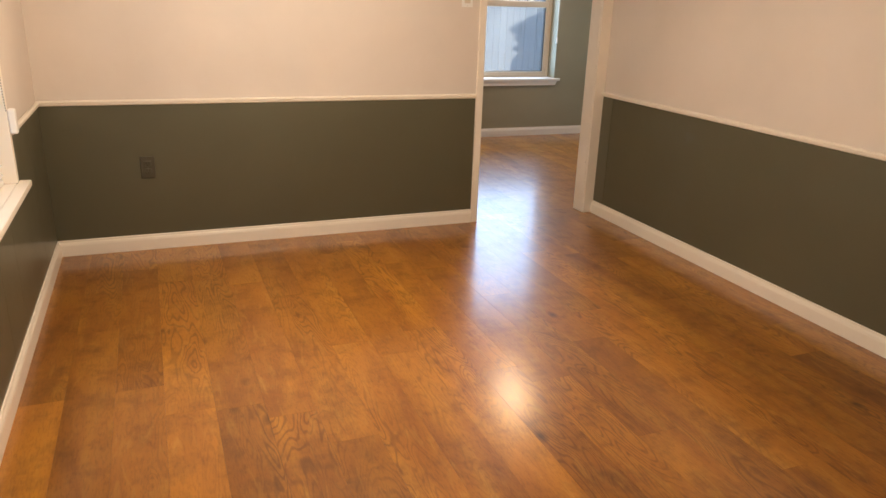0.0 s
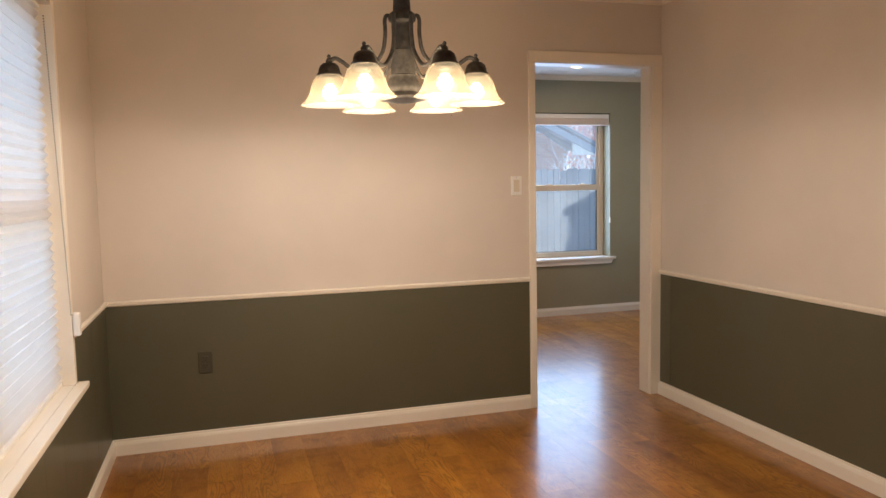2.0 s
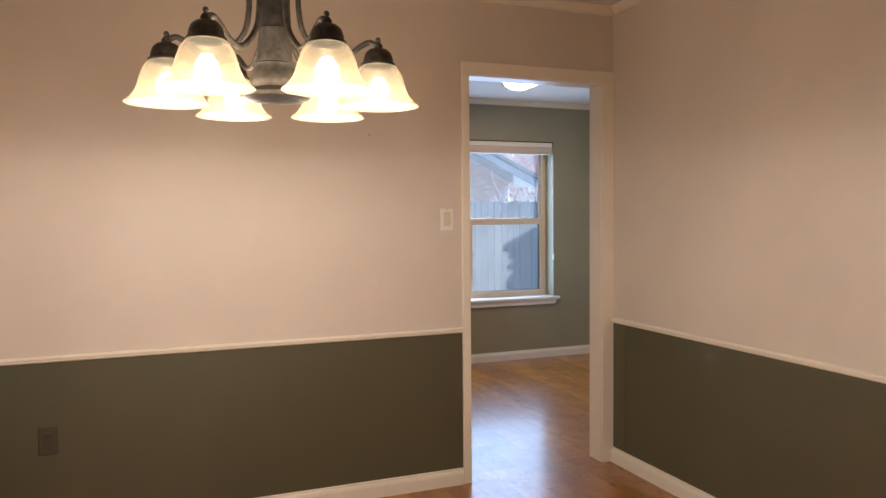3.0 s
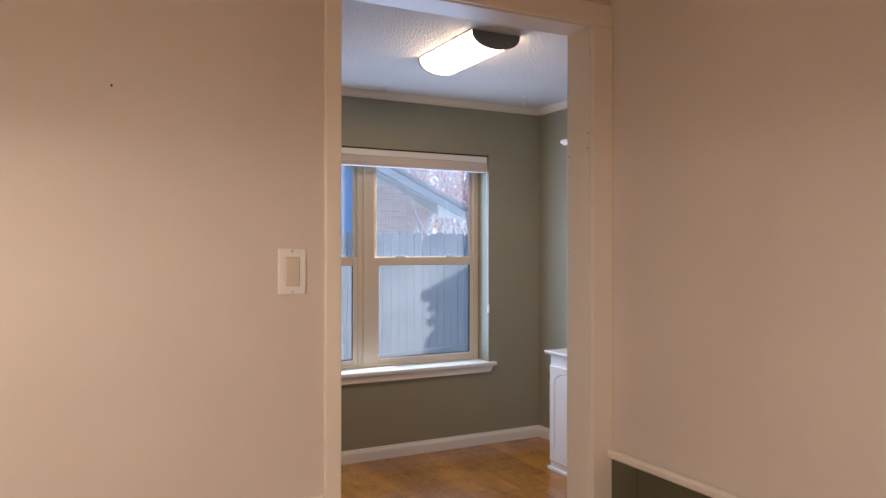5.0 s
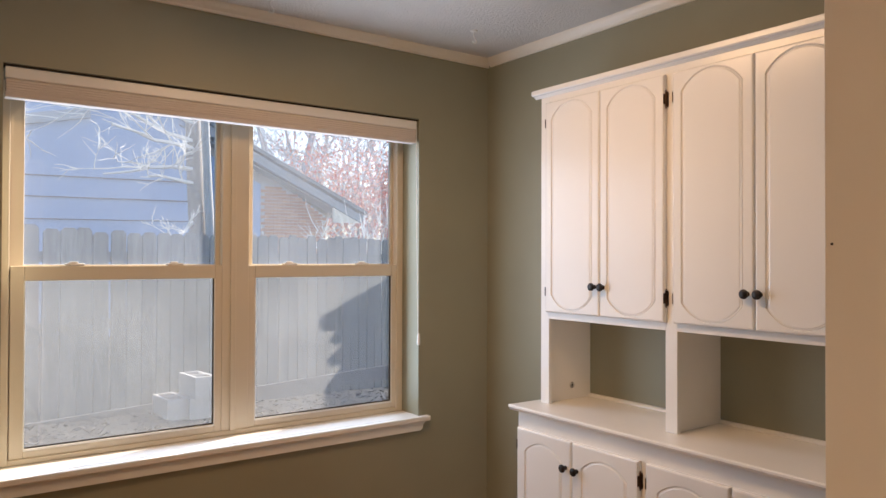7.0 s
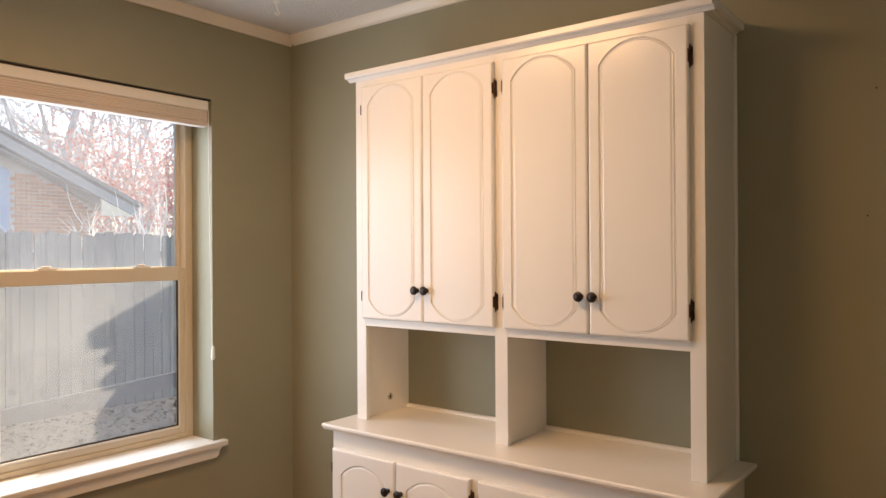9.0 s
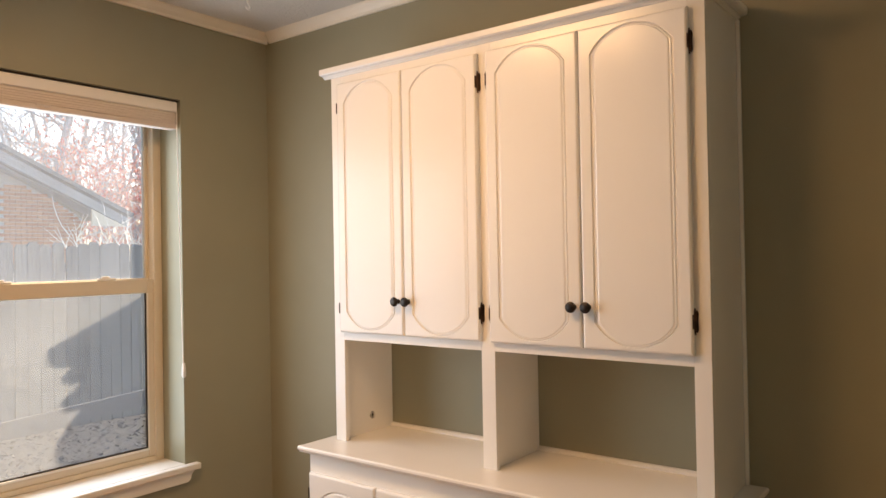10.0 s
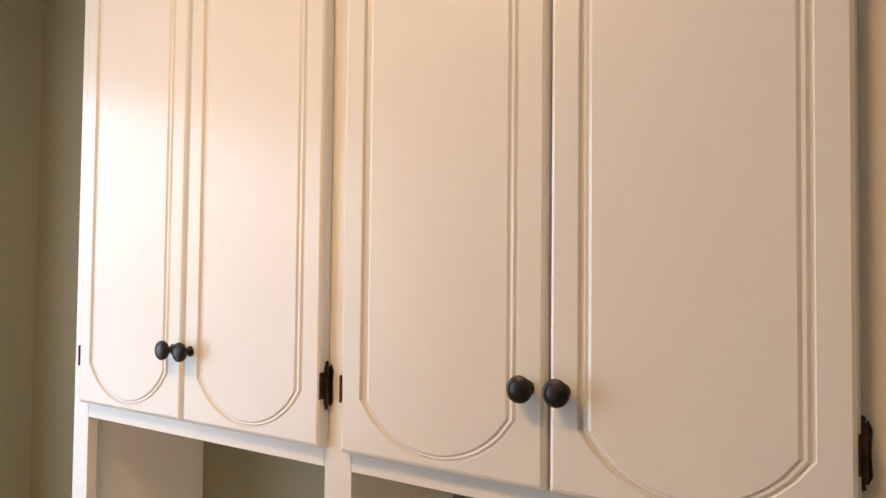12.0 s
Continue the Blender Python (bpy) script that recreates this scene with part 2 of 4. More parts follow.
def brick_material(name, dark, light):
    m = Nodes(name, 0.85)
    info = m.add("ShaderNodeObjectInfo")
    v = m.coords()
    c = m.ramp(info.outputs["Random"], [(0, dark), (1, light)])
    m.colour(m.mix(m.value(m.noise(v, 30, 4), 0, 0.4, 0.4, 0.7), c, tuple(x * 0.7 for x in dark)))
    m.bump(m.noise(v, 60, 4), 0.4, 0.004)
    return m.mat


brick_red = brick_material("orange red brick", (0.42, 0.17, 0.08), (0.56, 0.28, 0.15))
mortar = paint("pale mortar", (0.42, 0.38, 0.34), 0.9, 60, 0.3, 0.08)


def mulch_material():
    m = Nodes("leaf litter and mulch", 0.95)
    v = m.coords()
    c = m.ramp(m.noise(v, 9, 8, 0.7), [(0.3, (0.011, 0.009, 0.009)), (0.5, (0.025, 0.021, 0.019)), (0.72, (0.060, 0.050, 0.045))])
    m.colour(m.mix(m.value(m.noise(v, 0.8, 3), 0, 0.5, 0.4, 0.7), c, (0.040, 0.034, 0.030)))
    m.bump(m.noise(v, 16, 6, 0.7), 0.9, 0.03)
    return m.mat


mulch = mulch_material()


# ---- builders ----
ROOTS = {}


def thing(name, origin, label, category, group="", kind=""):
    ob = new(name)
    ob.location = origin
    ROOTS[ob] = Vector(origin)
    return tagged(ob, label, category, group, kind)


def mesh_of(name, bm, material):
    bmesh.ops.recalc_face_normals(bm, faces=bm.faces[:])
    me = bpy.data.meshes.new(name)
    bm.to_mesh(me)
    bm.free()
    me.materials.append(material)
    return me


def part(name, bm, material, parent, label="", smooth=False):
    root = ROOTS[parent]
    bmesh.ops.translate(bm, verts=bm.verts[:], vec=-root)
    me = mesh_of(name, bm, material)
    if smooth:
        me.shade_smooth()
        me.set_sharp_from_angle(angle=radians(40))
    ob = new(name, me)
    ob.parent = parent
    ROOTS[ob] = root
    return tagged(ob, label)


def whole(name, bm, material, label="", category="", group="", kind="", smooth=False):
    me = mesh_of(name, bm, material)
    if smooth:
        me.shade_smooth()
        me.set_sharp_from_angle(angle=radians(40))
    ob = new(name, me)
    ROOTS[ob] = Vector()
    return tagged(ob, label, category, group, kind)


def box(bm, x0, x1, y0, y1, z0, z1, bevel=0.0):
    vs = [bm.verts.new((x, y, z)) for x in (x0, x1) for y in (y0, y1) for z in (z0, z1)]
    fs = [bm.faces.new([vs[i] for i in f]) for f in ((0, 1, 3, 2), (4, 6, 7, 5), (0, 4, 5, 1), (2, 3, 7, 6), (0, 2, 6, 4), (1, 5, 7, 3))]
    if bevel:
        es = list({e for f in fs for e in f.edges})
        bmesh.ops.bevel(bm, geom=es, offset=bevel, segments=2, affect="EDGES", profile=0.5)
    return bm


def boxes(*rows, bevel=0.0):
    bm = bmesh.new()
    for r in rows:
        box(bm, *r, bevel=bevel)
    return bm


def sweep(profile, a, b, up, out):
    """A closed profile of (out, up) pairs carried from a to b."""
    bm = bmesh.new()
    a, b, up, out = Vector(a), Vector(b), Vector(up), Vector(out)
    rings = [[bm.verts.new(p + out * o + up * u) for o, u in profile] for p in (a, b)]
    n = len(profile)
    for i in range(n):
        bm.faces.new((rings[0][i], rings[0][(i + 1) % n], rings[1][(i + 1) % n], rings[1][i]))
    bm.faces.new(rings[0])
    bm.faces.new(rings[1][::-1])
    return bm


def lathe(profile, centre, axis="z", seg=24, bm=None):
    """(radius, height) pairs turned round an axis; open where the radius is not 0."""
    bm = bm or bmesh.new()
    c = Vector(centre)
    rings = []
    for r, h in profile:
        ring = []
        for i in range(seg if r > 1e-6 else 1):
            t = 2 * math.pi * i / seg
            p = (r * math.cos(t), r * math.sin(t), h)
            if axis == "x":
                p = (p[2], p[0], p[1])
            elif axis == "y":
                p = (p[1], p[2], p[0])
            ring.append(bm.verts.new(c + Vector(p)))
        rings.append(ring)
    for a, b in zip(rings, rings[1:]):
        if len(a) == 1 and len(b) == 1:
            continue
        for i in range(seg):
            j = (i + 1) % seg
            if len(a) == 1:
                bm.faces.new((a[0], b[i], b[j]))
            elif len(b) == 1:
                bm.faces.new((a[i], b[0], a[j]))
            else:
                bm.faces.new((a[i], b[i], b[j], a[j]))
    return bm


def tube(points, radii, seg=8, bm=None):
    bm = bm or bmesh.new()
    pts = [Vector(p) for p in points]
    if isinstance(radii, (int, float)):
        radii = [radii] * len(pts)
    ref = Vector((0.31, 0.17, 0.93)).normalized()
    rings = []
    for i, p in enumerate(pts):
        d = (pts[min(i + 1, len(pts) - 1)] - pts[max(i - 1, 0)]).normalized()
        if abs(d.dot(ref)) > 0.97:
            ref = Vector((0.9, 0.3, 0.1)).normalized()
        u = d.cross(ref).normalized()
        v = d.cross(u).normalized()
        rings.append([bm.verts.new(p + radii[i] * (math.cos(2 * math.pi * k / seg) * u + math.sin(2 * math.pi * k / seg) * v)) for k in range(seg)])
    for a, b in zip(rings, rings[1:]):
        for k in range(seg):
            bm.faces.new((a[k], a[(k + 1) % seg], b[(k + 1) % seg], b[k]))
    bm.faces.new(rings[0][::-1])
    bm.faces.new(rings[-1])
    return bm


def curve_points(ctrl, n=8):
    pts = [Vector(p) for p in ctrl]
    pts = [2 * pts[0] - pts[1]] + pts + [2 * pts[-1] - pts[-2]]
    res = []
    for i in range(1, len(pts) - 2):
        p0, p1, p2, p3 = pts[i - 1:i + 3]
        for k in range(n):
            t = k / n
            res.append(0.5 * ((2 * p1) + (p2 - p0) * t + (2 * p0 - 5 * p1 + 4 * p2 - p3) * t * t + (3 * p1 - p0 - 3 * p2 + p3) * t ** 3))
    res.append(pts[-2])
    return res


# ---- plan ----
XL, XR, YB, YN = -0.165, 3.018, 4.765, -1.6       # dining room
T = 0.104                                            # partition
YP = YB + T
X2L, X2R, Y2 = 0.55, 4.662, 7.475                   # far room
Z1, Z2 = 2.44, 2.40
DX0, DX1, DZ = 2.178, 2.942, 2.03                   # doorway
WX0, WX1, WZ0, WZ1 = 2.468, 4.226, 0.578, 2.036     # far window
LY0, LY1 = 2.250, 3.95                              # window in the side wall
EXT = 0.20

# ---- structure ----
# walls; the lower dado of the dining room is a panel of its own
wall_side = whole("wall_west", boxes(
    (XL - EXT, XL, YN, LY0, 0, Z1), (XL - EXT, XL, LY1, YP, 0, Z1),
    (XL - EXT, XL, LY0, LY1, 0, WZ0 - 0.025), (XL - EXT, XL, LY0, LY1, WZ1, Z1)), cream, kind="structure")
wall_back = whole("wall_partition", boxes(
    (XL, DX0 - 0.02, YB, YP - 0.006, 0, Z1), (DX1 + 0.02, XR + 0.11, YB, YP - 0.006, 0, Z1), (DX0 - 0.02, DX1 + 0.02, YB, YP - 0.006, DZ + 0.02, Z1)), cream, kind="structure")
wall_right = whole("wall_east", boxes((XR, XR + 0.11, YN, YB, 0, Z1)), cream, kind="structure")
wall_near = whole("wall_south", boxes((XL - EXT, XR + 0.11, YN - 0.11, YN, 0, Z1)), cream, kind="structure")
sage_back = whole("wall_partition_far_side", boxes(
    (X2L, DX0 - 0.02, YP - 0.006, YP, 0, Z2), (DX1 + 0.02, X2R, YP - 0.006, YP, 0, Z2), (DX0 - 0.02, DX1 + 0.02, YP - 0.006, YP, DZ + 0.02, Z2)), sage, kind="structure")
wall_far = whole("wall_north", boxes(
    (X2L - 0.11, WX0, Y2, Y2 + EXT, 0, Z2), (WX1, X2R + 0.11, Y2, Y2 + EXT, 0, Z2),
    (WX0, WX1, Y2, Y2 + EXT, 0, WZ0 - 0.025), (WX0, WX1, Y2, Y2 + EXT, WZ1, Z2)), sage, kind="structure")
wall_hutch = whole("wall_north_east", boxes((X2R, X2R + 0.11, YP - 0.006, Y2, 0, Z2)), sage, kind="structure")
wall_2w = whole("wall_north_west", boxes((X2L - 0.11, X2L, YP - 0.006, Y2, 0, Z2)), sage, kind="structure")
ceiling_1 = whole("ceiling", boxes((XL - EXT, XR + 0.11, YN - 0.11, YP - 0.006, Z1, Z1 + 0.1)), popcorn, kind="structure")
ceiling_2 = whole("ceiling_far_room", boxes((X2L - 0.11, X2R + 0.11, YP - 0.006, Y2 + EXT, Z2, Z2 + 0.1)), popcorn, kind="structure")

# dado panels with shallow upright grooves
DADO = 0.774
D = 0.005


def dado(name, rows):
    bm = bmesh.new()
    for r in rows:
        box(bm, *r)
    return whole(name, bm, olive, "dark olive painted lower wall panelling", "wall panel", kind="structure")


def grooved(c0, c1, step, gap=0.0015):
    cuts, c = [], c0
    while c < c1 - 1e-6:
        e = min(c + step, c1)
        cuts.append((c, e - gap if e < c1 else e))
        c = e
    return cuts


side_rows = [(XL, XL + D, a, b, 0, WZ0 - 0.06) for a, b in grooved(LY0, LY1, 0.2875)]
side_rows += [(XL, XL + D, a, b, 0, DADO) for a, b in grooved(YN, LY0, 0.2125) + grooved(LY1, YB - D, 0.41)]
side_rows += [(XL, XL + 0.0035, YN, YB - D, 0, WZ0 - 0.06)]
dado_west = dado("dado_west", side_rows[-1:])
for row in side_rows[:-1]:
    part("panel_board", boxes((XL + 0.0004, *row[1:])), olive, dado_west)
dado("dado_partition", [(XL, DX0 - 0.046, YB - D, YB, 0, DADO)])
dado("dado_east", [(XR - D, XR, a, b, 0, DADO) for a, b in ((YN, YB - 0.13), (YB - 0.127, YB - 0.018))])
dado("dado_south", [(XL, XR, YN, YN + D, 0, DADO)])

# baseboards, chair rails, crown
BASE = [(0, 0), (0.014, 0), (0.014, 0.055), (0.011, 0.066), (0.007, 0.072), (0.006, 0.080), (0, 0.082)]
RAIL = [(0, 0), (0.006, 0), (0.012, 0.006), (0.012, 0.012), (0.016, 0.015), (0.016, 0.021), (0.010, 0.026), (0, 0.027)]
CROWN = [(0, 0), (0.010, 0), (0.012, 0.010), (0.022, 0.022), (0.030, 0.036), (0.032, 0.045), (0, 0.045)]
Z = (0, 0, 1)


def strip(name, profile, a, b, out, mat=trim_white, label="cream painted wooden trim"):
    return whole(name, sweep(profile, a, b, Z, out), mat, label, "trim", kind="structure")


strip("baseboard", BASE, (XL + D, YB - D, 0), (DX0 - 0.046, YB - D, 0), (0, -1, 0))
strip("baseboard", BASE, (XL + D, YN, 0), (XL + D, YB - D - 0.014, 0), (1, 0, 0))
strip("baseboard", BASE, (XR - D, YN, 0), (XR - D, YB - 0.019, 0), (-1, 0, 0))
strip("baseboard", BASE, (XL, YN + D, 0), (XR, YN + D, 0), (0, 1, 0))
RZ = 0.761
strip("chair_rail", RAIL, (XL, YB - D, RZ), (DX0 - 0.046, YB - D, RZ), (0, -1, 0))
strip("chair_rail", RAIL, (XL + D, LY1 + 0.032, RZ), (XL + D, YB - D - 0.016, RZ), (1, 0, 0))
strip("chair_rail", RAIL, (XL + D, YN, RZ), (XL + D, LY0 - 0.032, RZ), (1, 0, 0))
strip("chair_rail", RAIL, (XR - D, YN, RZ), (XR - D, YB - 0.019, RZ), (-1, 0, 0))
strip("baseboard", BASE, (X2L, Y2, 0), (X2R, Y2, 0), (0, -1, 0), bright_white)
strip("baseboard", BASE, (X2R, YP, 0), (X2R, 5.41, 0), (-1, 0, 0), bright_white)
strip("baseboard", BASE, (X2R, 6.80, 0), (X2R, Y2 - 0.014, 0), (-1, 0, 0), bright_white)
strip("baseboard", BASE, (X2L, YP, 0), (X2L, Y2 - 0.014, 0), (1, 0, 0), bright_white)
for a, b, out, zt in (((X2L, Y2), (X2R, Y2), (0, -1, 0), Z2), ((X2R, YP), (X2R, Y2 - 0.03), (-1, 0, 0), Z2), ((X2L, YP), (X2L, Y2 - 0.03), (1, 0, 0), Z2), ((X2L, YP), (X2R, YP), (0, 1, 0), Z2),
                      ((XL, YB), (XR, YB), (0, -1, 0), Z1), ((XR, YN), (XR, YB - 0.03), (-1, 0, 0), Z1), ((XL, YN), (XL, YB - 0.03), (1, 0, 0), Z1)):
    strip("crown_moulding", CROWN, (*a, zt - 0.045), (*b, zt - 0.045), out)

# doorway: jambs, head and casing, no door leaf
frame_1 = thing("doorway_1", (2.56, YB, 0), "cream painted door frame without a door", "door frame", kind="structure")
part("jamb", boxes((DX0 - 0.02, DX0, YB - 0.001, YP + 0.001, 0, DZ), bevel=0.001), trim_white, frame_1)
part("jamb", boxes((DX1, DX1 + 0.02, YB - 0.001, YP + 0.001, 0, DZ), bevel=0.001), trim_white, frame_1)
part("head_jamb", boxes((DX0 - 0.02, DX1 + 0.02, YB - 0.001, YP + 0.001, DZ, DZ + 0.02), bevel=0.001), trim_white, frame_1)
CL, CR, CH = DX0 - 0.044, XR - 0.0005, DZ + 0.068
part("casing", boxes((CL, DX0 - 0.003, YB - 0.017, YB - 0.001, 0, DZ + 0.003), bevel=0.003), trim_white, frame_1)
part("casing", boxes((DX1 + 0.003, CR, YB - 0.017, YB - 0.001, 0, DZ + 0.003), bevel=0.003), trim_white, frame_1)
part("head_casing", boxes((CL, CR, YB - 0.017, YB - 0.001, DZ + 0.003, CH), bevel=0.003), trim_white, frame_1)
for zz, yy in ((0.335, 0.0), (1.72, 0.0), (1.675, 0.0)):
    part("filled_hinge_scar", lathe([(0, -0.0012), (0.0016, -0.001), (0.0022, 0)], (DX1 - 0.0002, YB + 0.006 + yy, zz), "x", 10), dark_line, frame_1)
part("filled_hinge_scar", lathe([(0, -0.0012), (0.0010, -0.001), (0.0014, 0)], (DX1 - 0.0002, YP - 0.006, 1.37), "x", 10), dark_line, frame_1)
part("filled_hinge_scar", lathe([(0, -0.0012), (0.0016, -0.001), (0.0022, 0)], (DX1 - 0.0002, YP - 0.006, 1.66), "x", 10), dark_line, frame_1)


# ---- windows ----
def far_window():
    w = thing("window_1", (3.35, Y2 + 0.17, WZ0), "almond vinyl double-hung twin window in the sage wall", "window", kind="structure")
    yo, yi = Y2 + 0.145, Y2 + 0.19
    mid = 0.5 * (WX0 + WX1)
    f = 0.036
    part("window_frame", boxes((WX0, WX0 + f, yo, yi + 0.03, WZ0 + 0.002, WZ1), bevel=0.003), vinyl, w)
    part("window_frame", boxes((WX1 - f, WX1, yo, yi + 0.03, WZ0 + 0.002, WZ1), bevel=0.003), vinyl, w)
    part("window_frame", boxes((WX0 + f, WX1 - f, yo, yi + 0.03, WZ0 + 0.002, WZ0 + 0.022), bevel=0.003), vinyl, w)
    part("window_frame", boxes((WX0 + f, WX1 - f, yo, yi + 0.03, WZ1 - f, WZ1), bevel=0.003), vinyl, w)
    m = boxes((mid - 0.048, 3.421, yo + 0.004, yi + 0.03, WZ0 + 0.022, WZ1 - f), bevel=0.003)
    box(m, mid - 0.012, mid + 0.012, yo - 0.006, yo + 0.004, WZ0 + 0.022, WZ1 - f, bevel=0.002)
    part("mullion", m, vinyl, w)
    zt, zm0, zm1 = WZ1 - f, 1.262, 1.318
    for a, b in ((WX0 + f, 2.522), (3.421, 3.436), (3.290, mid - 0.048), (4.196, WX1 - f)):
        if b > a:
            part("jamb_liner", boxes((a, b, yo + 0.037, yi + 0.03, WZ0 + 0.022, zt)), vinyl, w)
    for gx0, gx1 in ((2.554, 3.270), (3.450, 4.164)):
        # lower sash, inside
        y0, y1 = yo + 0.008, yo + 0.036
        l, r = gx0 - 0.046, gx1 + 0.030
        if gx0 > mid:
            l, r = gx0 - 0.030, gx1 + 0.034
        lower = part("lower_sash", boxes((l, gx0, y0, y1, WZ0 + 0.022, zm1), (gx1, r, y0, y1, WZ0 + 0.022, zm1),
                                         (gx0, gx1, y0, y1, WZ0 + 0.022, 0.626), (gx0, gx1, y0, y1, zm0, zm1), bevel=0.003), vinyl, w)
        part("glazing_bead", boxes((gx0, gx1, y0 - 0.004, y0 + 0.004, 0.626, 0.634), (gx0 - 0.002, gx0 + 0.003, y0 - 0.002, y0 + 0.004, 0.634, zm0), (gx1 - 0.003, gx1 + 0.002, y0 - 0.002, y0 + 0.004, 0.634, zm0), bevel=0.001), bright_white, lower)
        pane = part("pane", boxes((gx0, gx1, y0 + 0.012, y0 + 0.016, 0.630, zm0)), clean_glass, lower)
        part("gasket", boxes((gx1 - 0.007, gx1 - 0.003, y0 + 0.004, y0 + 0.0118, 0.634, zm0), (gx0 + 0.003, gx1 - 0.007, y0 + 0.0045, y0 + 0.0118, 0.634, 0.639)), dark_line, lower, "dark glazing gasket")
        pane.visible_shadow = False
        for lx in (gx0 + 0.17 * (gx1 - gx0) + 0.05, gx1 - 0.16 * (gx1 - gx0) - 0.05):
            part("sash_lock", boxes((lx - 0.035, lx + 0.035, y0 + 0.002, y1 - 0.006, zm1, zm1 + 0.009), (lx - 0.02, lx + 0.012, y0 + 0.004, y1 - 0.012, zm1 + 0.009, zm1 + 0.016), bevel=0.003), bright_white, lower)
        # upper sash, outside
        y0, y1 = yo + 0.040, yo + 0.066
        ux0, ux1 = gx0 + 0.0, gx1 + 0.012
        upper = part("upper_sash", boxes((l + 0.01, ux0, y0, y1, zm0 + 0.01, zt), (ux1, r + 0.012, y0, y1, zm0 + 0.01, zt),
                                         (ux0, ux1, y0, y1, zm0 + 0.01, zm1 + 0.004), (ux0, ux1, y0, y1, zt - 0.035, zt), bevel=0.003), vinyl, w)
        pane = part("pane", boxes((ux0, ux1, y0 + 0.010, y0 + 0.014, zm1, zt - 0.035)), glass, upper)
        pane.visible_shadow = False
        part("insect_screen", boxes((gx0 - 0.01, gx1 + 0.01, yo + 0.072, yo + 0.0735, WZ0 + 0.03, zm0 + 0.03)), screen_cloth, w)
    # stool and apron
    stool = boxes((WX0, WX1, Y2 - 0.001, Y2 + EXT, WZ0 - 0.024, WZ0 + 0.001))
    box(stool, WX0 - 0.052, WX1 + 0.052, Y2 - 0.036, Y2 - 0.001, WZ0 - 0.024, WZ0 + 0.001, bevel=0.005)
    part("window_sill", stool, bright_white, w)
    apron = bmesh.new()
    prof = [(WX0 - 0.035, 0.0), (WX1 + 0.035, 0.0), (WX1 + 0.018, -0.016), (WX1 + 0.012, -0.036), (WX1 + 0.0, -0.044), (WX0 - 0.0, -0.044), (WX0 - 0.012, -0.036), (WX0 - 0.018, -0.016)]
    fr = [apron.verts.new((x, Y2 - 0.020, WZ0 - 0.024 + z)) for x, z in prof]
    bk = [apron.verts.new((x, Y2 - 0.001, WZ0 - 0.024 + z)) for x, z in prof]
    apron.faces.new(fr)
    apron.faces.new(bk[::-1])
    for i in range(len(prof)):
        j = (i + 1) % len(prof)
        apron.faces.new((fr[i], bk[i], bk[j], fr[j]))
    part("apron", apron, bright_white, w)
    # raised blind under the head
    bl = thing("window_blind", (3.35, Y2 + 0.04, 1.93), "raised linen-coloured cellular blind under the window head", "blind")
    x0, x1 = WX0 + 0.006, WX1 - 0.006
    part("headrail", boxes((x0, x1, Y2 + 0.012, Y2 + 0.062, 1.986, 2.028), bevel=0.004), bright_white, bl)
    # pleats pressed together: one cloth folded to and fro
    st = bmesh.new()
    front = [(Y2 + 0.0160 + (0.0018 if i % 2 else 0.0), 1.940 + i * 0.0045) for i in range(11)]
    back = [(Y2 + 0.0580 - (0.0018 if i % 2 else 0.0), z) for i, (y, z) in enumerate(front)]
    loop = front + back[::-1]
    ends = [[st.verts.new((x, y, z)) for y, z in loop] for x in (x0 + 0.004, x1 - 0.004)]
    st.faces.new(ends[0])
    st.faces.new(ends[1][::-1])
    for i in range(len(loop)):
        j = (i + 1) % len(loop)
        st.faces.new((ends[0][i], ends[1][i], ends[1][j], ends[0][j]))
    part("folded_fabric", st, cassette, bl)
    part("bottom_rail", boxes((x0, x1, Y2 + 0.015, Y2 + 0.059, 1.918, 1.939), bevel=0.004), cassette, bl)
    part("pull_tab", boxes((3.68, 3.73, Y2 + 0.009, Y2 + 0.0165, 1.932, 1.939), bevel=0.002), cassette, bl)
    part("gap_shadow_strip", boxes((WX0, WX1, Y2 + 0.012, Y2 + 0.06, 2.029, 2.035)), dark_line, bl)
    cord = thing("pull_cord", (WX1 - 0.010, Y2 + 0.004, 1.0), "white blind cord with a plastic tassel", "blind cord")
    part("cord", tube([(WX1 - 0.012, Y2 + 0.008, 1.986), (WX1 - 0.008, Y2 + 0.004, 1.4), (WX1 - 0.006, Y2 - 0.006, 0.985)], 0.0022, 6), bright_white, cord)
    part("tassel", lathe([(0, 0.06), (0.005, 0.058), (0.0075, 0.04), (0.0085, 0.01), (0.006, 0), (0, -0.001)], (WX1 - 0.006, Y2 - 0.010, 0.925), "z", 12), bright_white, cord, "white plastic tassel", True)


far_window()


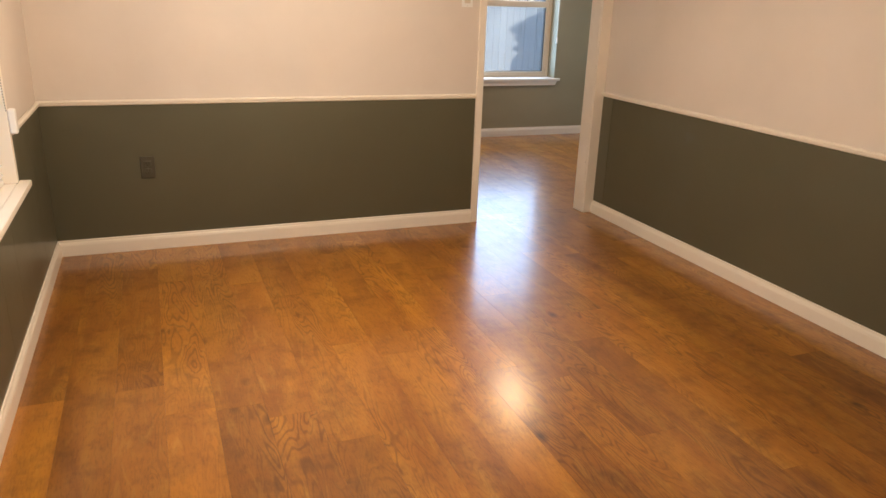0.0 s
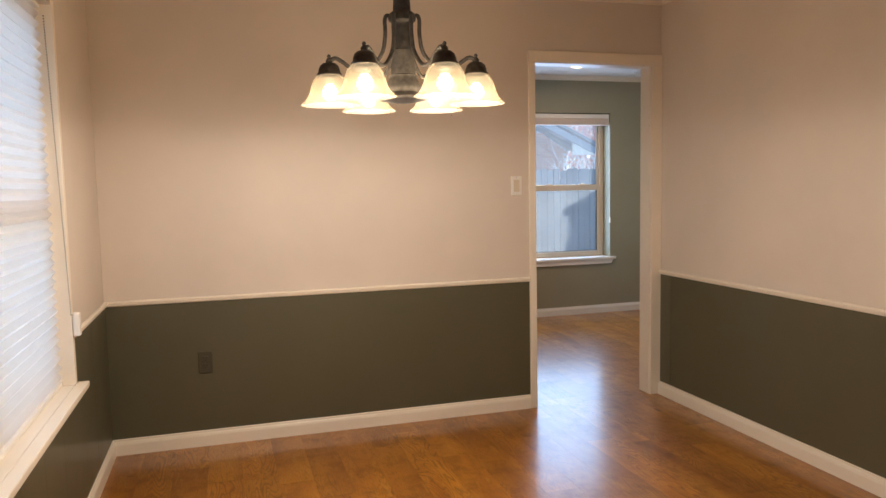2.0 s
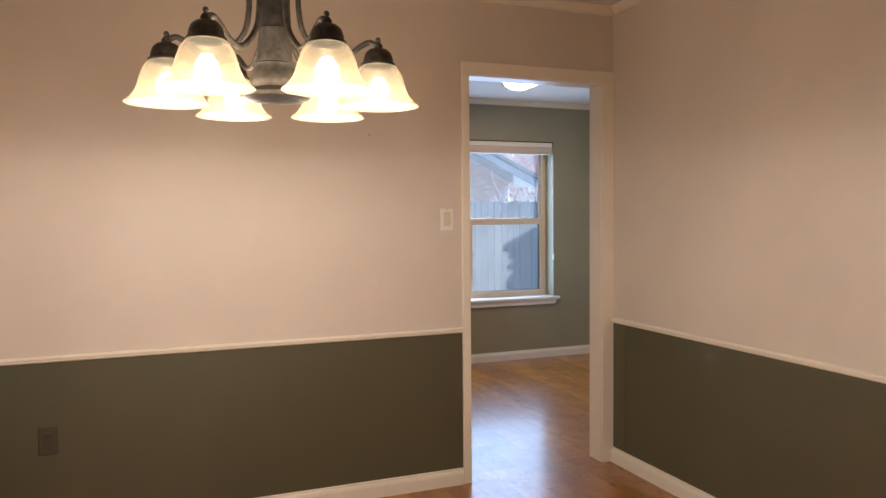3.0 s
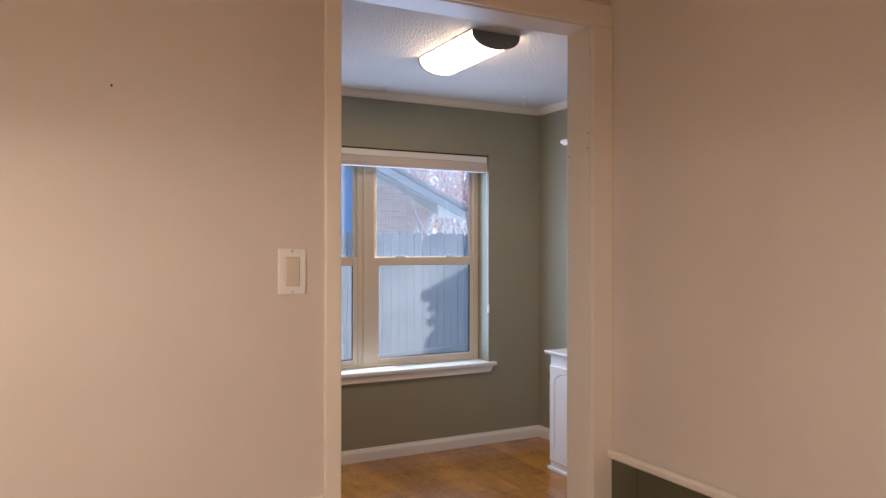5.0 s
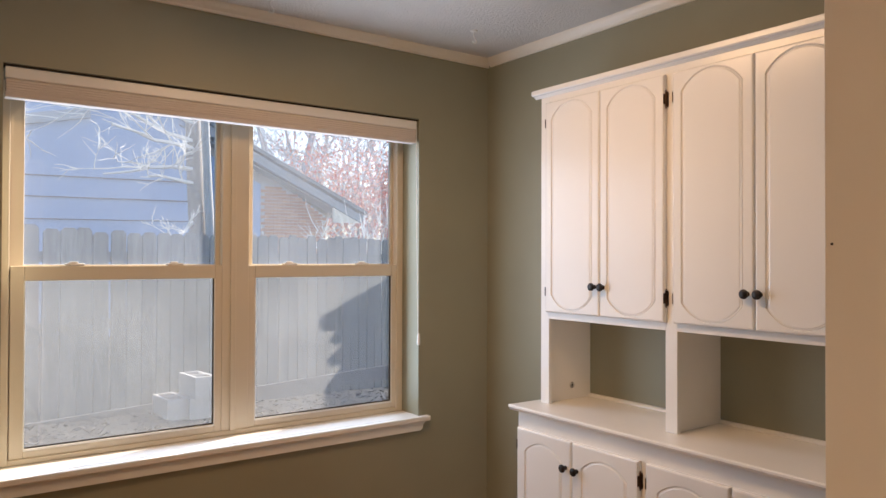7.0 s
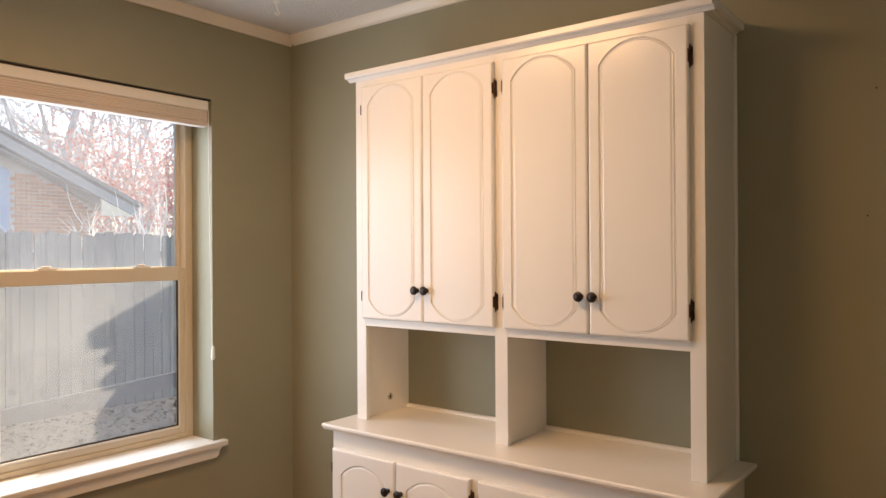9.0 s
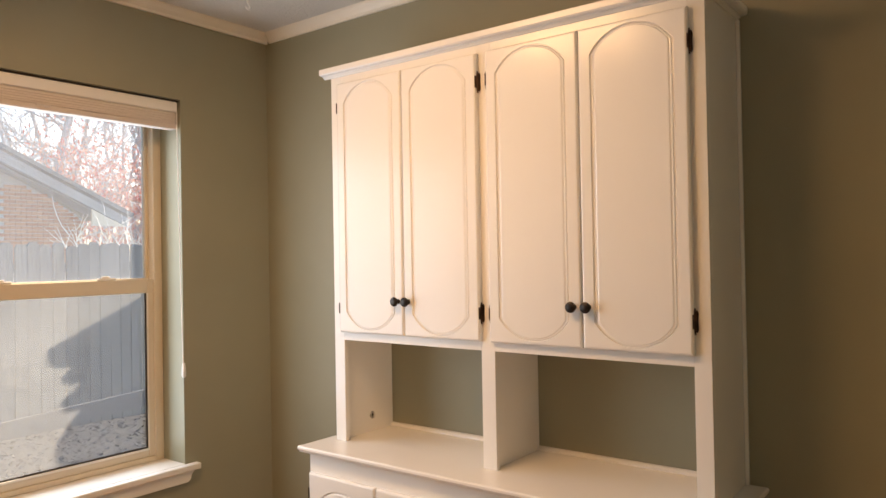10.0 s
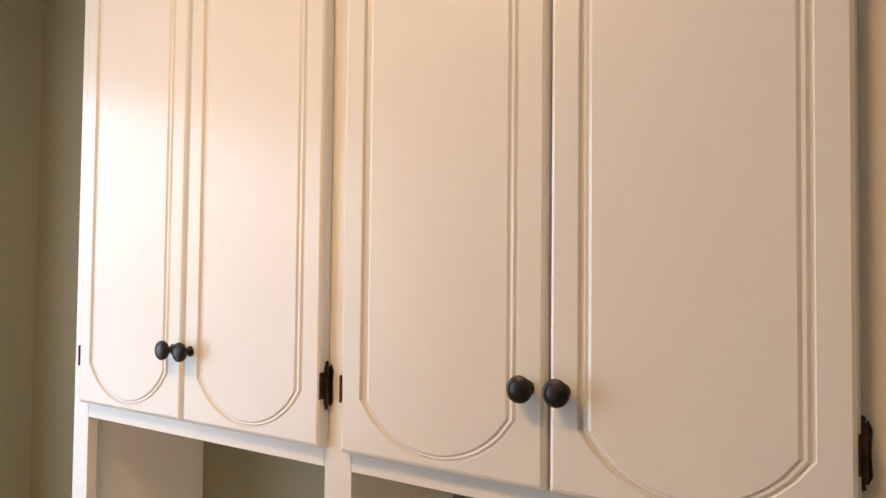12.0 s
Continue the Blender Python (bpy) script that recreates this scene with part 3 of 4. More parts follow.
def side_window():
    w = thing("window_2", (XL - 0.17, 3.09, WZ0), "almond twin window behind a closed white blind", "window", kind="structure")
    xo, xi = XL - 0.145, XL - 0.19
    mid, f = 0.5 * (LY0 + LY1), 0.05
    for r in ((xi, xo, LY0, LY0 + f, WZ0, WZ1), (xi, xo, LY1 - f, LY1, WZ0, WZ1), (xi, xo, mid - 0.06, mid + 0.06, WZ0, WZ1), (xi, xo, LY0 + f, LY1 - f, WZ0, WZ0 + f), (xi, xo, LY0 + f, LY1 - f, WZ1 - f, WZ1)):
        part("window_frame", boxes(r), vinyl, w)
    for a, b in ((LY0 + f, mid - 0.06), (mid + 0.06, LY1 - f)):
        part("meeting_rail", boxes((xi, xo, a, b, 1.25, 1.32)), vinyl, w)
        for z0, z1 in ((WZ0 + f, 1.25), (1.32, WZ1 - f)):
            p = part("pane", boxes((xi + 0.02, xi + 0.024, a, b, z0, z1)), glass, w)
            p.visible_shadow = False
    part("window_casing", boxes((XL - 0.14, XL + 0.006, LY1 - 0.001, LY1 + 0.032, WZ0 + 0.001, WZ1 + 0.03), bevel=0.002), trim_white, w)
    part("window_casing", boxes((XL - 0.14, XL + 0.006, LY0 - 0.032, LY0 + 0.001, WZ0 + 0.001, WZ1 + 0.03), bevel=0.002), trim_white, w)
    stool = boxes((XL - EXT, XL + 0.001, LY0, LY1, WZ0 - 0.024, WZ0))
    box(stool, XL + 0.001, XL + 0.045, LY0 - 0.06, LY1 + 0.06, WZ0 - 0.024, WZ0, bevel=0.004)
    part("window_sill", stool, trim_white, w)
    part("apron", sweep([(0, 0), (0.022, 0), (0.016, -0.02), (0.010, -0.045), (0, -0.05)], (XL + 0.001, LY0 - 0.035, WZ0 - 0.024), (XL + 0.001, LY1 + 0.035, WZ0 - 0.024), Z, (1, 0, 0)), trim_white, w)
    b = thing("cellular_shade", (XL - 0.05, 3.09, WZ0), "lowered white pleated cellular shade glowing with daylight", "blind")
    bm = bmesh.new()
    x, pitch, n = XL - 0.055, 0.0375, 38
    y0, y1 = LY0 + 0.004, LY1 - 0.004
    rows = []
    for i in range(2 * n + 1):
        z = WZ0 + 0.018 + i * pitch / 2
        xx = x + (0.017 if i % 2 else 0.0)
        rows.append((bm.verts.new((xx, y0, z)), bm.verts.new((xx, y1, z))))
    for a, c in zip(rows, rows[1:]):
        bm.faces.new((a[0], a[1], c[1], c[0]))
    part("pleated_fabric", bm, cell_cloth, b)
    part("bottom_rail", boxes((x - 0.012, x + 0.014, y0, y1, WZ0 + 0.001, WZ0 + 0.018), bevel=0.003), bright_white, b)
    part("headrail", boxes((x - 0.02, x + 0.02, y0, y1, WZ0 + 0.018 + n * pitch, WZ1 - 0.001), bevel=0.003), bright_white, b)
    chain = thing("blind_chain", (XL + 0.012, LY1 - 0.012, 0.80), "beaded blind chain with its white wall tensioner", "blind chain")
    bm = bmesh.new()
    for i in range(112):
        bmesh.ops.create_icosphere(bm, subdivisions=1, radius=0.0028, matrix=Matrix.Translation((XL + 0.006 - 0.03 * i / 112, LY1 - 0.010, 0.86 + i * 0.0102)))
    part("bead_chain", bm, pewter, chain, "grey beaded chain")
    part("tensioner", boxes((XL + 0.007, XL + 0.034, LY1 - 0.002, LY1 + 0.030, 0.770, 0.865), bevel=0.007), bright_white, chain, "white plastic tensioner")


side_window()


# ---- china hutch ----
UX, BX = 4.378, 4.268            # face frames, upper and base
HY0, HY1 = 5.447, 6.769
DT = 0.018
CZ = 0.742


def panel_door(yc, zc, wid, hgt, xf, pw, s0, s1, rise, thick=DT):
    """A slab door with a routed line that closes in a shallow arch above and below."""
    bm = bmesh.new()
    M = 14

    def arch(d):
        hw, r = pw / 2 - d, rise - d * 0.6
        R = (hw * hw + r * r) / (2 * r)
        pts = []
        for i in range(M + 1):
            y = hw - 2 * hw * i / M
            pts.append((y, s1 + math.sqrt(max(R * R - y * y, 0)) - (R - r)))
        for i in range(M + 1):
            y = -hw + 2 * hw * i / M
            pts.append((y, s0 - math.sqrt(max(R * R - y * y, 0)) + (R - r)))
        return pts

    def rect(d):
        hw, z0, z1 = wid / 2 - d, zc - hgt / 2 + d, zc + hgt / 2 - d
        return [(hw - 2 * hw * i / M, z1) for i in range(M + 1)] + [(-hw + 2 * hw * i / M, z0) for i in range(M + 1)]

    rings = [(rect(0), thick), (rect(0), 0.006), (rect(0.002), 0.002), (rect(0.006), 0.0), (arch(0), 0.0), (arch(0.002), 0.0042),
             (arch(0.005), 0.0046), (arch(0.008), 0.0012), (arch(0.012), 0.0018), (arch(0.016), 0.0)]
    vs = [[bm.verts.new((xf + dx, yc + y, z)) for y, z in pts] for pts, dx in rings]
    n = len(vs[0])
    for a, b in zip(vs, vs[1:]):
        for i in range(n):
            j = (i + 1) % n
            bm.faces.new((a[i], a[j], b[j], b[i]))
    bm.faces.new(vs[0])
    top, low = vs[-1][:M + 1], vs[-1][M + 1:]
    for i in range(M):
        bm.faces.new((top[i], top[i + 1], low[M - i - 1], low[M - i]))
    return bm


def knob(x, y, z):
    return lathe([(0.0085, 0), (0.0085, -0.002), (0.0048, -0.004), (0.0045, -0.012), (0.008, -0.015), (0.0145, -0.017), (0.0158, -0.020), (0.0150, -0.0235), (0.011, -0.0255), (0.0105, -0.0245), (0.006, -0.0262), (0, -0.0265)], (x, y, z), "x", 20)


def hinge(x, y, z, side):
    """side: +1 when the leaf lies at greater y than the door edge."""
    bm = bmesh.new()
    h = 0.026
    prof = [(0.001, -h * 0.80), (0.005, -h * 1.12), (0.0085, -h * 0.80), (0.0075, -0.004), (0.0075, 0.004), (0.0085, h * 0.80), (0.005, h * 1.12), (0.001, h * 0.80)]
    fr = [bm.verts.new((x - 0.0022, y + side * a, z + b)) for a, b in prof]
    bk = [bm.verts.new((x + 0.0002, y + side * a, z + b)) for a, b in prof]
    bm.faces.new(fr)
    bm.faces.new(bk[::-1])
    for i in range(len(prof)):
        j = (i + 1) % len(prof)
        bm.faces.new((fr[i], bk[i], bk[j], fr[j]))
    lathe([(0, -h - 0.008), (0.003, -h - 0.006), (0.0022, -h - 0.002), (0.0045, -h), (0.0045, -0.009), (0.0040, -0.008), (0.0045, -0.007), (0.0045, 0.007), (0.004, 0.008), (0.0045, 0.009), (0.0045, h), (0.0022, h + 0.002), (0.003, h + 0.006), (0, h + 0.008)], (x - 0.006, y + side * 0.001, z), "z", 10, bm)
    box(bm, x - DT - 0.001, x - 0.004, y - side * 0.0005 - 0.0008, y - side * 0.0005 + 0.0008, z - h * 0.7, z + h * 0.7)
    for zz in (-0.014, 0.014):
        lathe([(0.0026, 0), (0.0022, -0.0009), (0, -0.0011)], (x - 0.0022, y + side * 0.0052, z + zz), "x", 8, bm)
    return bm


def hutch():
    h = thing("china_hutch", (4.46, 6.1, 0), "white painted built-in china hutch with arched panel doors", "hutch")
    WX = X2R - 0.002
    # base cabinet
    by0, by1 = HY0 - 0.022, HY1 + 0.018
    base = bmesh.new()
    box(base, BX + 0.02, WX, by1 - 0.018, by1, 0, CZ - 0.024)
    box(base, BX + 0.02, WX, by0, by0 + 0.018, 0, CZ - 0.024)
    box(base, BX + 0.02, WX, by0 + 0.018, by1 - 0.018, 0.06, 0.078)
    part("base_body", base, cabinet_white, h)
    face = boxes((BX, BX + 0.02, by0, by0 + 0.045, 0.0, CZ - 0.024), (BX, BX + 0.02, by1 - 0.03, by1, 0.0, CZ - 0.024), (BX, BX + 0.02, 6.115, 6.165, 0.08, CZ - 0.094),
                 (BX, BX + 0.02, by0 + 0.045, by1 - 0.03, CZ - 0.094, CZ - 0.024), (BX, BX + 0.02, by0 + 0.045, by1 - 0.03, 0.0, 0.08))
    part("base_face_frame", face, cabinet_white, h)
    part("plinth_moulding", boxes((BX - 0.016, BX, by0 - 0.01, by1 + 0.016, 0, 0.022), (BX, WX, by1, by1 + 0.016, 0, 0.022), bevel=0.004), cabinet_white, h)
    NOSE = [(0, 0), (0, -0.022), (0.012, -0.022), (0.017, -0.014), (0.022, -0.011), (0.022, -0.004), (0.018, 0)]
    ct = boxes((BX - 0.006, WX, by0 - 0.015, by1 + 0.012, CZ - 0.024, CZ))
    part("counter", ct, cabinet_white, h, "glossy white painted counter")
    part("counter_nosing", sweep(NOSE, (BX - 0.006, by0 - 0.015, CZ), (BX - 0.006, by1 + 0.034, CZ), Z, (-1, 0, 0)), cabinet_white, h)
    part("counter_nosing", sweep(NOSE, (BX - 0.006, by1 + 0.012, CZ), (WX, by1 + 0.012, CZ), Z, (0, 1, 0)), cabinet_white, h)
    part("counter_nosing", sweep(NOSE, (BX - 0.006, by0 - 0.015, CZ), (WX, by0 - 0.015, CZ), Z, (0, -1, 0)), cabinet_white, h)
    zc, hh = 0.357, 0.594
    for y0, y1, k, side in ((6.472, 6.778, 0, 1), (6.154, 6.466, 1, -1), (5.806, 6.122, 0, 1), (5.490, 5.800, 1, -1)):
        yc, wd = (y0 + y1) / 2, y1 - y0
        d = part("lower_door", panel_door(yc, zc, wd, hh, BX - DT, wd - 0.094, 0.135, 0.565, 0.048, DT - 0.001), cabinet_white, h)
        ky = y0 + 0.026 if side > 0 else y1 - 0.026
        part("knob", knob(BX - DT, ky, 0.551), dark_bronze, d, "dark bronze knob", True)
        for hz in (0.585, 0.12):
            part("hinge", hinge(BX, y1 if side > 0 else y0, hz, side), hinge_bronze, d, "dark copper-brown hinge")
    # upper cabinet
    zb, zt = 1.100, 2.035
    for a, b in ((HY1 - 0.019, HY1), (HY0, HY0 + 0.019), (6.103, 6.121)):
        part("side_panel", boxes((UX + 0.019, WX, a, b, CZ + 0.0005, zt)), cabinet_white, h)
    for a, b in ((HY0 + 0.019, 6.103), (6.121, HY1 - 0.019)):
        part("cabinet_bottom", boxes((UX + 0.019, WX, a, b, zb + 0.004, zb + 0.022)), cabinet_white, h)
    part("top_board", boxes((UX, WX, HY0, HY1, zt, zt + 0.018)), cabinet_white, h)
    ff = boxes((UX, UX + 0.019, HY0, 5.491, CZ + 0.0005, zt), (UX, UX + 0.019, 6.721, HY1, CZ + 0.0005, zt), (UX, UX + 0.019, 6.087, 6.136, CZ + 0.0005, zt),
               (UX, UX + 0.019, 5.491, 6.087, zb, zb + 0.05), (UX, UX + 0.019, 6.136, 6.721, zb, zb + 0.05), (UX, UX + 0.019, 5.491, 6.087, zt - 0.06, zt), (UX, UX + 0.019, 6.136, 6.721, zt - 0.06, zt), bevel=0.0012)
    part("upper_face_frame", ff, cabinet_white, h)
    for a, b in ((5.491, 6.087), (6.136, 6.721)):
        part("door_backing", boxes((UX + 0.004, UX + 0.010, a, b, zb + 0.05, zt - 0.06)), cabinet_white, h)
    CV = [(0, 0), (0.004, 0), (0.006, 0.003), (0.012, 0.006), (0.013, 0.009), (0.026, 0.010), (0.030, 0.014), (0.030, 0.030), (0.026, 0.033), (0, 0.033)]
    part("cornice", sweep(CV, (UX, HY0 - 0.03, zt - 0.002), (UX, HY1 + 0.03, zt - 0.002), Z, (-1, 0, 0)), cabinet_white, h)
    part("cornice", sweep(CV, (UX, HY1, zt - 0.002), (WX, HY1, zt - 0.002), Z, (0, 1, 0)), cabinet_white, h)
    part("cornice", sweep(CV, (UX, HY0, zt - 0.002), (WX, HY0, zt - 0.002), Z, (0, -1, 0)), cabinet_white, h)
    part("scribe_moulding", boxes((WX - 0.014, WX, HY0 - 0.010, HY0, CZ + 0.0005, zt - 0.003), bevel=0.003), cabinet_white, h)
    zc, hh = 1.567, 0.876
    for y0, y1, side in ((6.431, 6.727, 1), (6.130, 6.427, -1), (5.791, 6.094, 1), (5.486, 5.787, -1)):
        yc, wd = (y0 + y1) / 2, y1 - y0
        d = part("upper_door", panel_door(yc, zc, wd, hh, UX - DT, wd - 0.068, 1.203, 1.931, 0.064, DT - 0.001), cabinet_white, h)
        ky = y0 + 0.022 if side > 0 else y1 - 0.018
        part("knob", knob(UX - DT, ky, 1.243), dark_bronze, d, "dark bronze knob", True)
        for hz in (1.918, 1.214):
            part("hinge", hinge(UX, y1 if side > 0 else y0, hz, side), hinge_bronze, d, "dark copper-brown hinge")
    # quarter round along the back of the counter
    Q = [(0, 0), (0.014, 0), (0.0125, 0.006), (0.007, 0.011), (0, 0.013)]
    for a, b in ((HY0 + 0.019, 6.103), (6.121, HY1 - 0.019)):
        part("quarter_round", sweep(Q, (WX, a, CZ + 0.0005), (WX, b, CZ + 0.0005), Z, (-1, 0, 0)), cabinet_white, h)
    part("cord_grommet", lathe([(0.006, -0.0005), (0.006, -0.003), (0.009, -0.004), (0.013, -0.003), (0.014, 0)], (4.545, HY1 - 0.019, 0.802), "y", 18), steel, h, "small chrome ring round a cord hole")
    part("cord_hole", lathe([(0, -0.001), (0.006, -0.0008)], (4.545, HY1 - 0.019, 0.802), "y", 16), dark_line, h)
    return h


hutch()


# ---- lamps ----
def chandelier(cx, cy):
    c = thing("chandelier", (cx, cy, Z1), "dark pewter six-arm chandelier with lit frosted bell shades", "chandelier")
    K, Z0 = 1.10, 1.755 - 1.10 * 1.714       # the turned parts share one scale

    def turned(rows):
        return [(K * r, Z0 + K * z) for r, z in rows]

    part("canopy", lathe([(0, -0.03), (0.012, -0.028), (0.05, -0.018), (0.062, -0.006), (0.064, 0)], (cx, cy, Z1), seg=28), pewter, c, smooth=True)
    part("stem", lathe([(0.007, 0), (0.007, -0.40)], (cx, cy, Z1 - 0.02), seg=12), pewter, c, smooth=True)
    col = [(0, 1.572), (0.030, 1.573), (0.070, 1.580), (0.074, 1.587), (0.060, 1.595), (0.046, 1.601), (0.050, 1.606), (0.051, 1.616), (0.045, 1.632), (0.040, 1.646), (0.041, 1.650), (0.036, 1.653),
           (0.035, 1.690), (0.032, 1.718), (0.033, 1.722), (0.030, 1.725), (0.029, 1.77), (0.027, 1.795), (0.031, 1.801), (0.039, 1.807), (0.041, 1.817), (0.036, 1.828), (0.026, 1.835), (0.024, 1.868), (0.016, 1.895), (0.010, 1.912), (0.007, 1.96)]
    part("column", lathe(turned(col), (cx, cy, 0), seg=28), pewter, c, smooth=True)
    for k in range(6):
        a = radians(-12.5 + 60 * k)
        u = Vector((math.cos(a), math.sin(a), 0))
        at = lambda r, z: Vector((cx, cy, Z0 + K * z)) + u * K * r
        arm = part("arm", tube(curve_points([at(0.030, 1.818), at(0.043, 1.823), at(0.050, 1.810), at(0.050, 1.765), at(0.062, 1.712), at(0.105, 1.668), at(0.142, 1.668), at(0.176, 1.692), at(0.196, 1.702), at(0.214, 1.694)], 5), 0.0066, 10), pewter, c, smooth=True)
        p = Vector((cx, cy, 0)) + u * K * 0.214
        part("finial", lathe(turned([(0.009, 1.686), (0.010, 1.695), (0.007, 1.700), (0.004, 1.703), (0.006, 1.707), (0.004, 1.712), (0, 1.714)]), p, seg=14), pewter, arm, smooth=True)
        part("socket_cap", lathe(turned([(0.009, 1.690), (0.019, 1.687), (0.027, 1.680), (0.031, 1.669), (0.032, 1.661), (0.037, 1.656), (0.037, 1.653), (0.030, 1.652)]), p, seg=20), dark_bronze, arm, smooth=True)
        prof = [(0.030, 1.656), (0.038, 1.650), (0.047, 1.638), (0.053, 1.622), (0.058, 1.604), (0.064, 1.590), (0.073, 1.578), (0.083, 1.570), (0.085, 1.568), (0.082, 1.5675)]
        part("shade", lathe(turned(prof), p, seg=32), shade_glass, arm, "frosted cream glass bell shade", True)
        part("bulb", lathe(turned([(0, 1.582), (0.011, 1.584), (0.020, 1.592), (0.023, 1.602), (0.019, 1.615), (0.010, 1.628), (0, 1.629)]), p, seg=14), bulb_glow, arm, "lit bulb", True)
        l = new("bulb_light", bpy.data.lights.new("bulb_light", "POINT"))
        l.data.energy, l.data.color, l.data.shadow_soft_size = BULB_WATTS, WARM, 0.022
        l.location = p + Vector((0, 0, Z0 + K * 1.5665))
    return c


chandelier(0.997, 3.158)


def ceiling_lamp(xc, y0, y1):
    c = thing("ceiling_light", (xc, (y0 + y1) / 2, Z2), "lit wraparound ceiling light with grey end caps", "ceiling light")
    hw, dp, n = 0.122, 0.074, 16

    def half(y, s):
        return [Vector((xc + s * hw * math.cos(math.pi * i / n), y, Z2 - 0.004 - s * dp * math.sin(math.pi * i / n) ** 0.8)) for i in range(n + 1)]

    bm = bmesh.new()
    a, b = [[bm.verts.new(p) for p in half(y, 1.0)] for y in (y0 + 0.012, y1 - 0.012)]
    for i in range(n):
        bm.faces.new((a[i], a[i + 1], b[i + 1], b[i]))
    part("diffuser", bm, diffuser_glow, c, "glowing white acrylic diffuser", True)
    for y, d in ((y0, 0.012), (y1 - 0.012, 0.012)):
        bm = bmesh.new()
        a, b = [[bm.verts.new(p) for p in half(yy, 1.06)] for yy in (y, y + d)]
        bm.faces.new(a)
        bm.faces.new(b[::-1])
        for i in range(n):
            bm.faces.new((a[i], a[i + 1], b[i + 1], b[i]))
        bm.faces.new((a[0], b[0], b[n], a[n]))
        part("end_cap", bm, grey_paint, c, "grey metal end cap")
    l = new("tube_light", bpy.data.lights.new("tube_light", "AREA"))
    l.data.shape, l.data.size, l.data.size_y, l.data.energy, l.data.color = "RECTANGLE", 0.20, y1 - y0 - 0.03, TUBE_WATTS, TUBE_WARM
    l.location = (xc, (y0 + y1) / 2, Z2 - 0.092)
    part("backplate", boxes((xc - 0.132, xc + 0.132, y0, y1, Z2 - 0.006, Z2 - 0.0005)), bright_white, c)
    return c


ceiling_lamp(3.375, 5.985, 6.575)


def swag_hook(x, y):
    h = thing("ceiling_hook", (x, y, Z2), "small white swag hook screwed into the ceiling", "hook", "ceiling hooks")
    part("base_plate", lathe([(0.018, 0), (0.017, -0.004), (0.007, -0.008), (0, -0.008)], (x, y, Z2), seg=14), bright_white, h)
    part("hook_wire", tube(curve_points([(x, y, Z2 - 0.005), (x, y, Z2 - 0.022), (x + 0.004, y, Z2 - 0.034), (x + 0.014, y, Z2 - 0.044), (x + 0.010, y, Z2 - 0.056), (x - 0.003, y, Z2 - 0.056), (x - 0.008, y, Z2 - 0.048)], 4), 0.0034, 6), bright_white, h)


swag_hook(3.375, 7.29)
swag_hook(4.295, 7.13)


# ---- plates on the partition ----
def wall_switch(x, z):
    s = thing("light_switch", (x, YB, z), "white rocker light switch on the cream wall", "light switch")
    part("plate", boxes((x - 0.0335, x + 0.0335, YB - 0.006, YB - 0.0002, z - 0.0545, z + 0.0545), bevel=0.0025), bright_white, s)
    part("rocker_frame", boxes((x - 0.0175, x + 0.0175, YB - 0.0072, YB - 0.006, z - 0.0345, z + 0.0345), bevel=0.0005), cassette, s)
    part("rocker", boxes((x - 0.0165, x + 0.0165, YB - 0.0098, YB - 0.0065, z - 0.0335, z + 0.0335), bevel=0.0015), vinyl, s)
    for zz in (-0.0485, 0.0485):
        part("screw", lathe([(0.0032, 0), (0.0028, -0.001), (0, -0.0013)], (x, YB - 0.006, z + zz), "y", 10), steel, s, "small metal screw")


wall_switch(2.056, 1.325)


def outlet(x, z):
    y = YB - D
    s = thing("power_outlet", (x, y, z), "dark olive painted duplex outlet on the dado", "outlet")
    part("plate", boxes((x - 0.035, x + 0.035, y - 0.006, y - 0.0002, z - 0.0575, z + 0.0575), bevel=0.0025), olive_plate, s)
    for zz in (-0.0195, 0.0195):
        r = part("receptacle", boxes((x - 0.0165, x + 0.0165, y - 0.0085, y - 0.006, z + zz - 0.014, z + zz + 0.014), bevel=0.002), olive_plate, s)
        for xx in (-0.0065, 0.0065):
            part("slot", boxes((x + xx - 0.0012, x + xx + 0.0012, y - 0.0092, y - 0.0085, z + zz - 0.001, z + zz + 0.008)), dark_line, r)
        part("ground_hole", lathe([(0, -0.0006), (0.0026, -0.0004)], (x, y - 0.0085, z + zz - 0.008), "y", 10), dark_line, r)
    part("screw", lathe([(0.003, 0), (0.0026, -0.001), (0, -0.0013)], (x, y - 0.006, z), "y", 10), olive_plate, s)


outlet(0.302, 0.442)


def nail(x, y, z, axis, name="picture_nail"):
    n = whole(name, lathe([(0.0012, 0), (0.0012, -0.009), (0.0024, -0.0095), (0.0024, -0.0105), (0, -0.0107)], (x, y, z), axis, 8), dark_line, "small dark nail standing out of the wall", "nail")


nail(1.667, YB, 1.724, "y")
nail(X2R, 5.073, 1.82, "x")
nail(X2R, 5.096, 1.473, "x")


# ---- outside ----
def ground_height(x, y):
    return max(-0.45, min(0.0, -0.12 - 0.08 * (x - 4.2)))


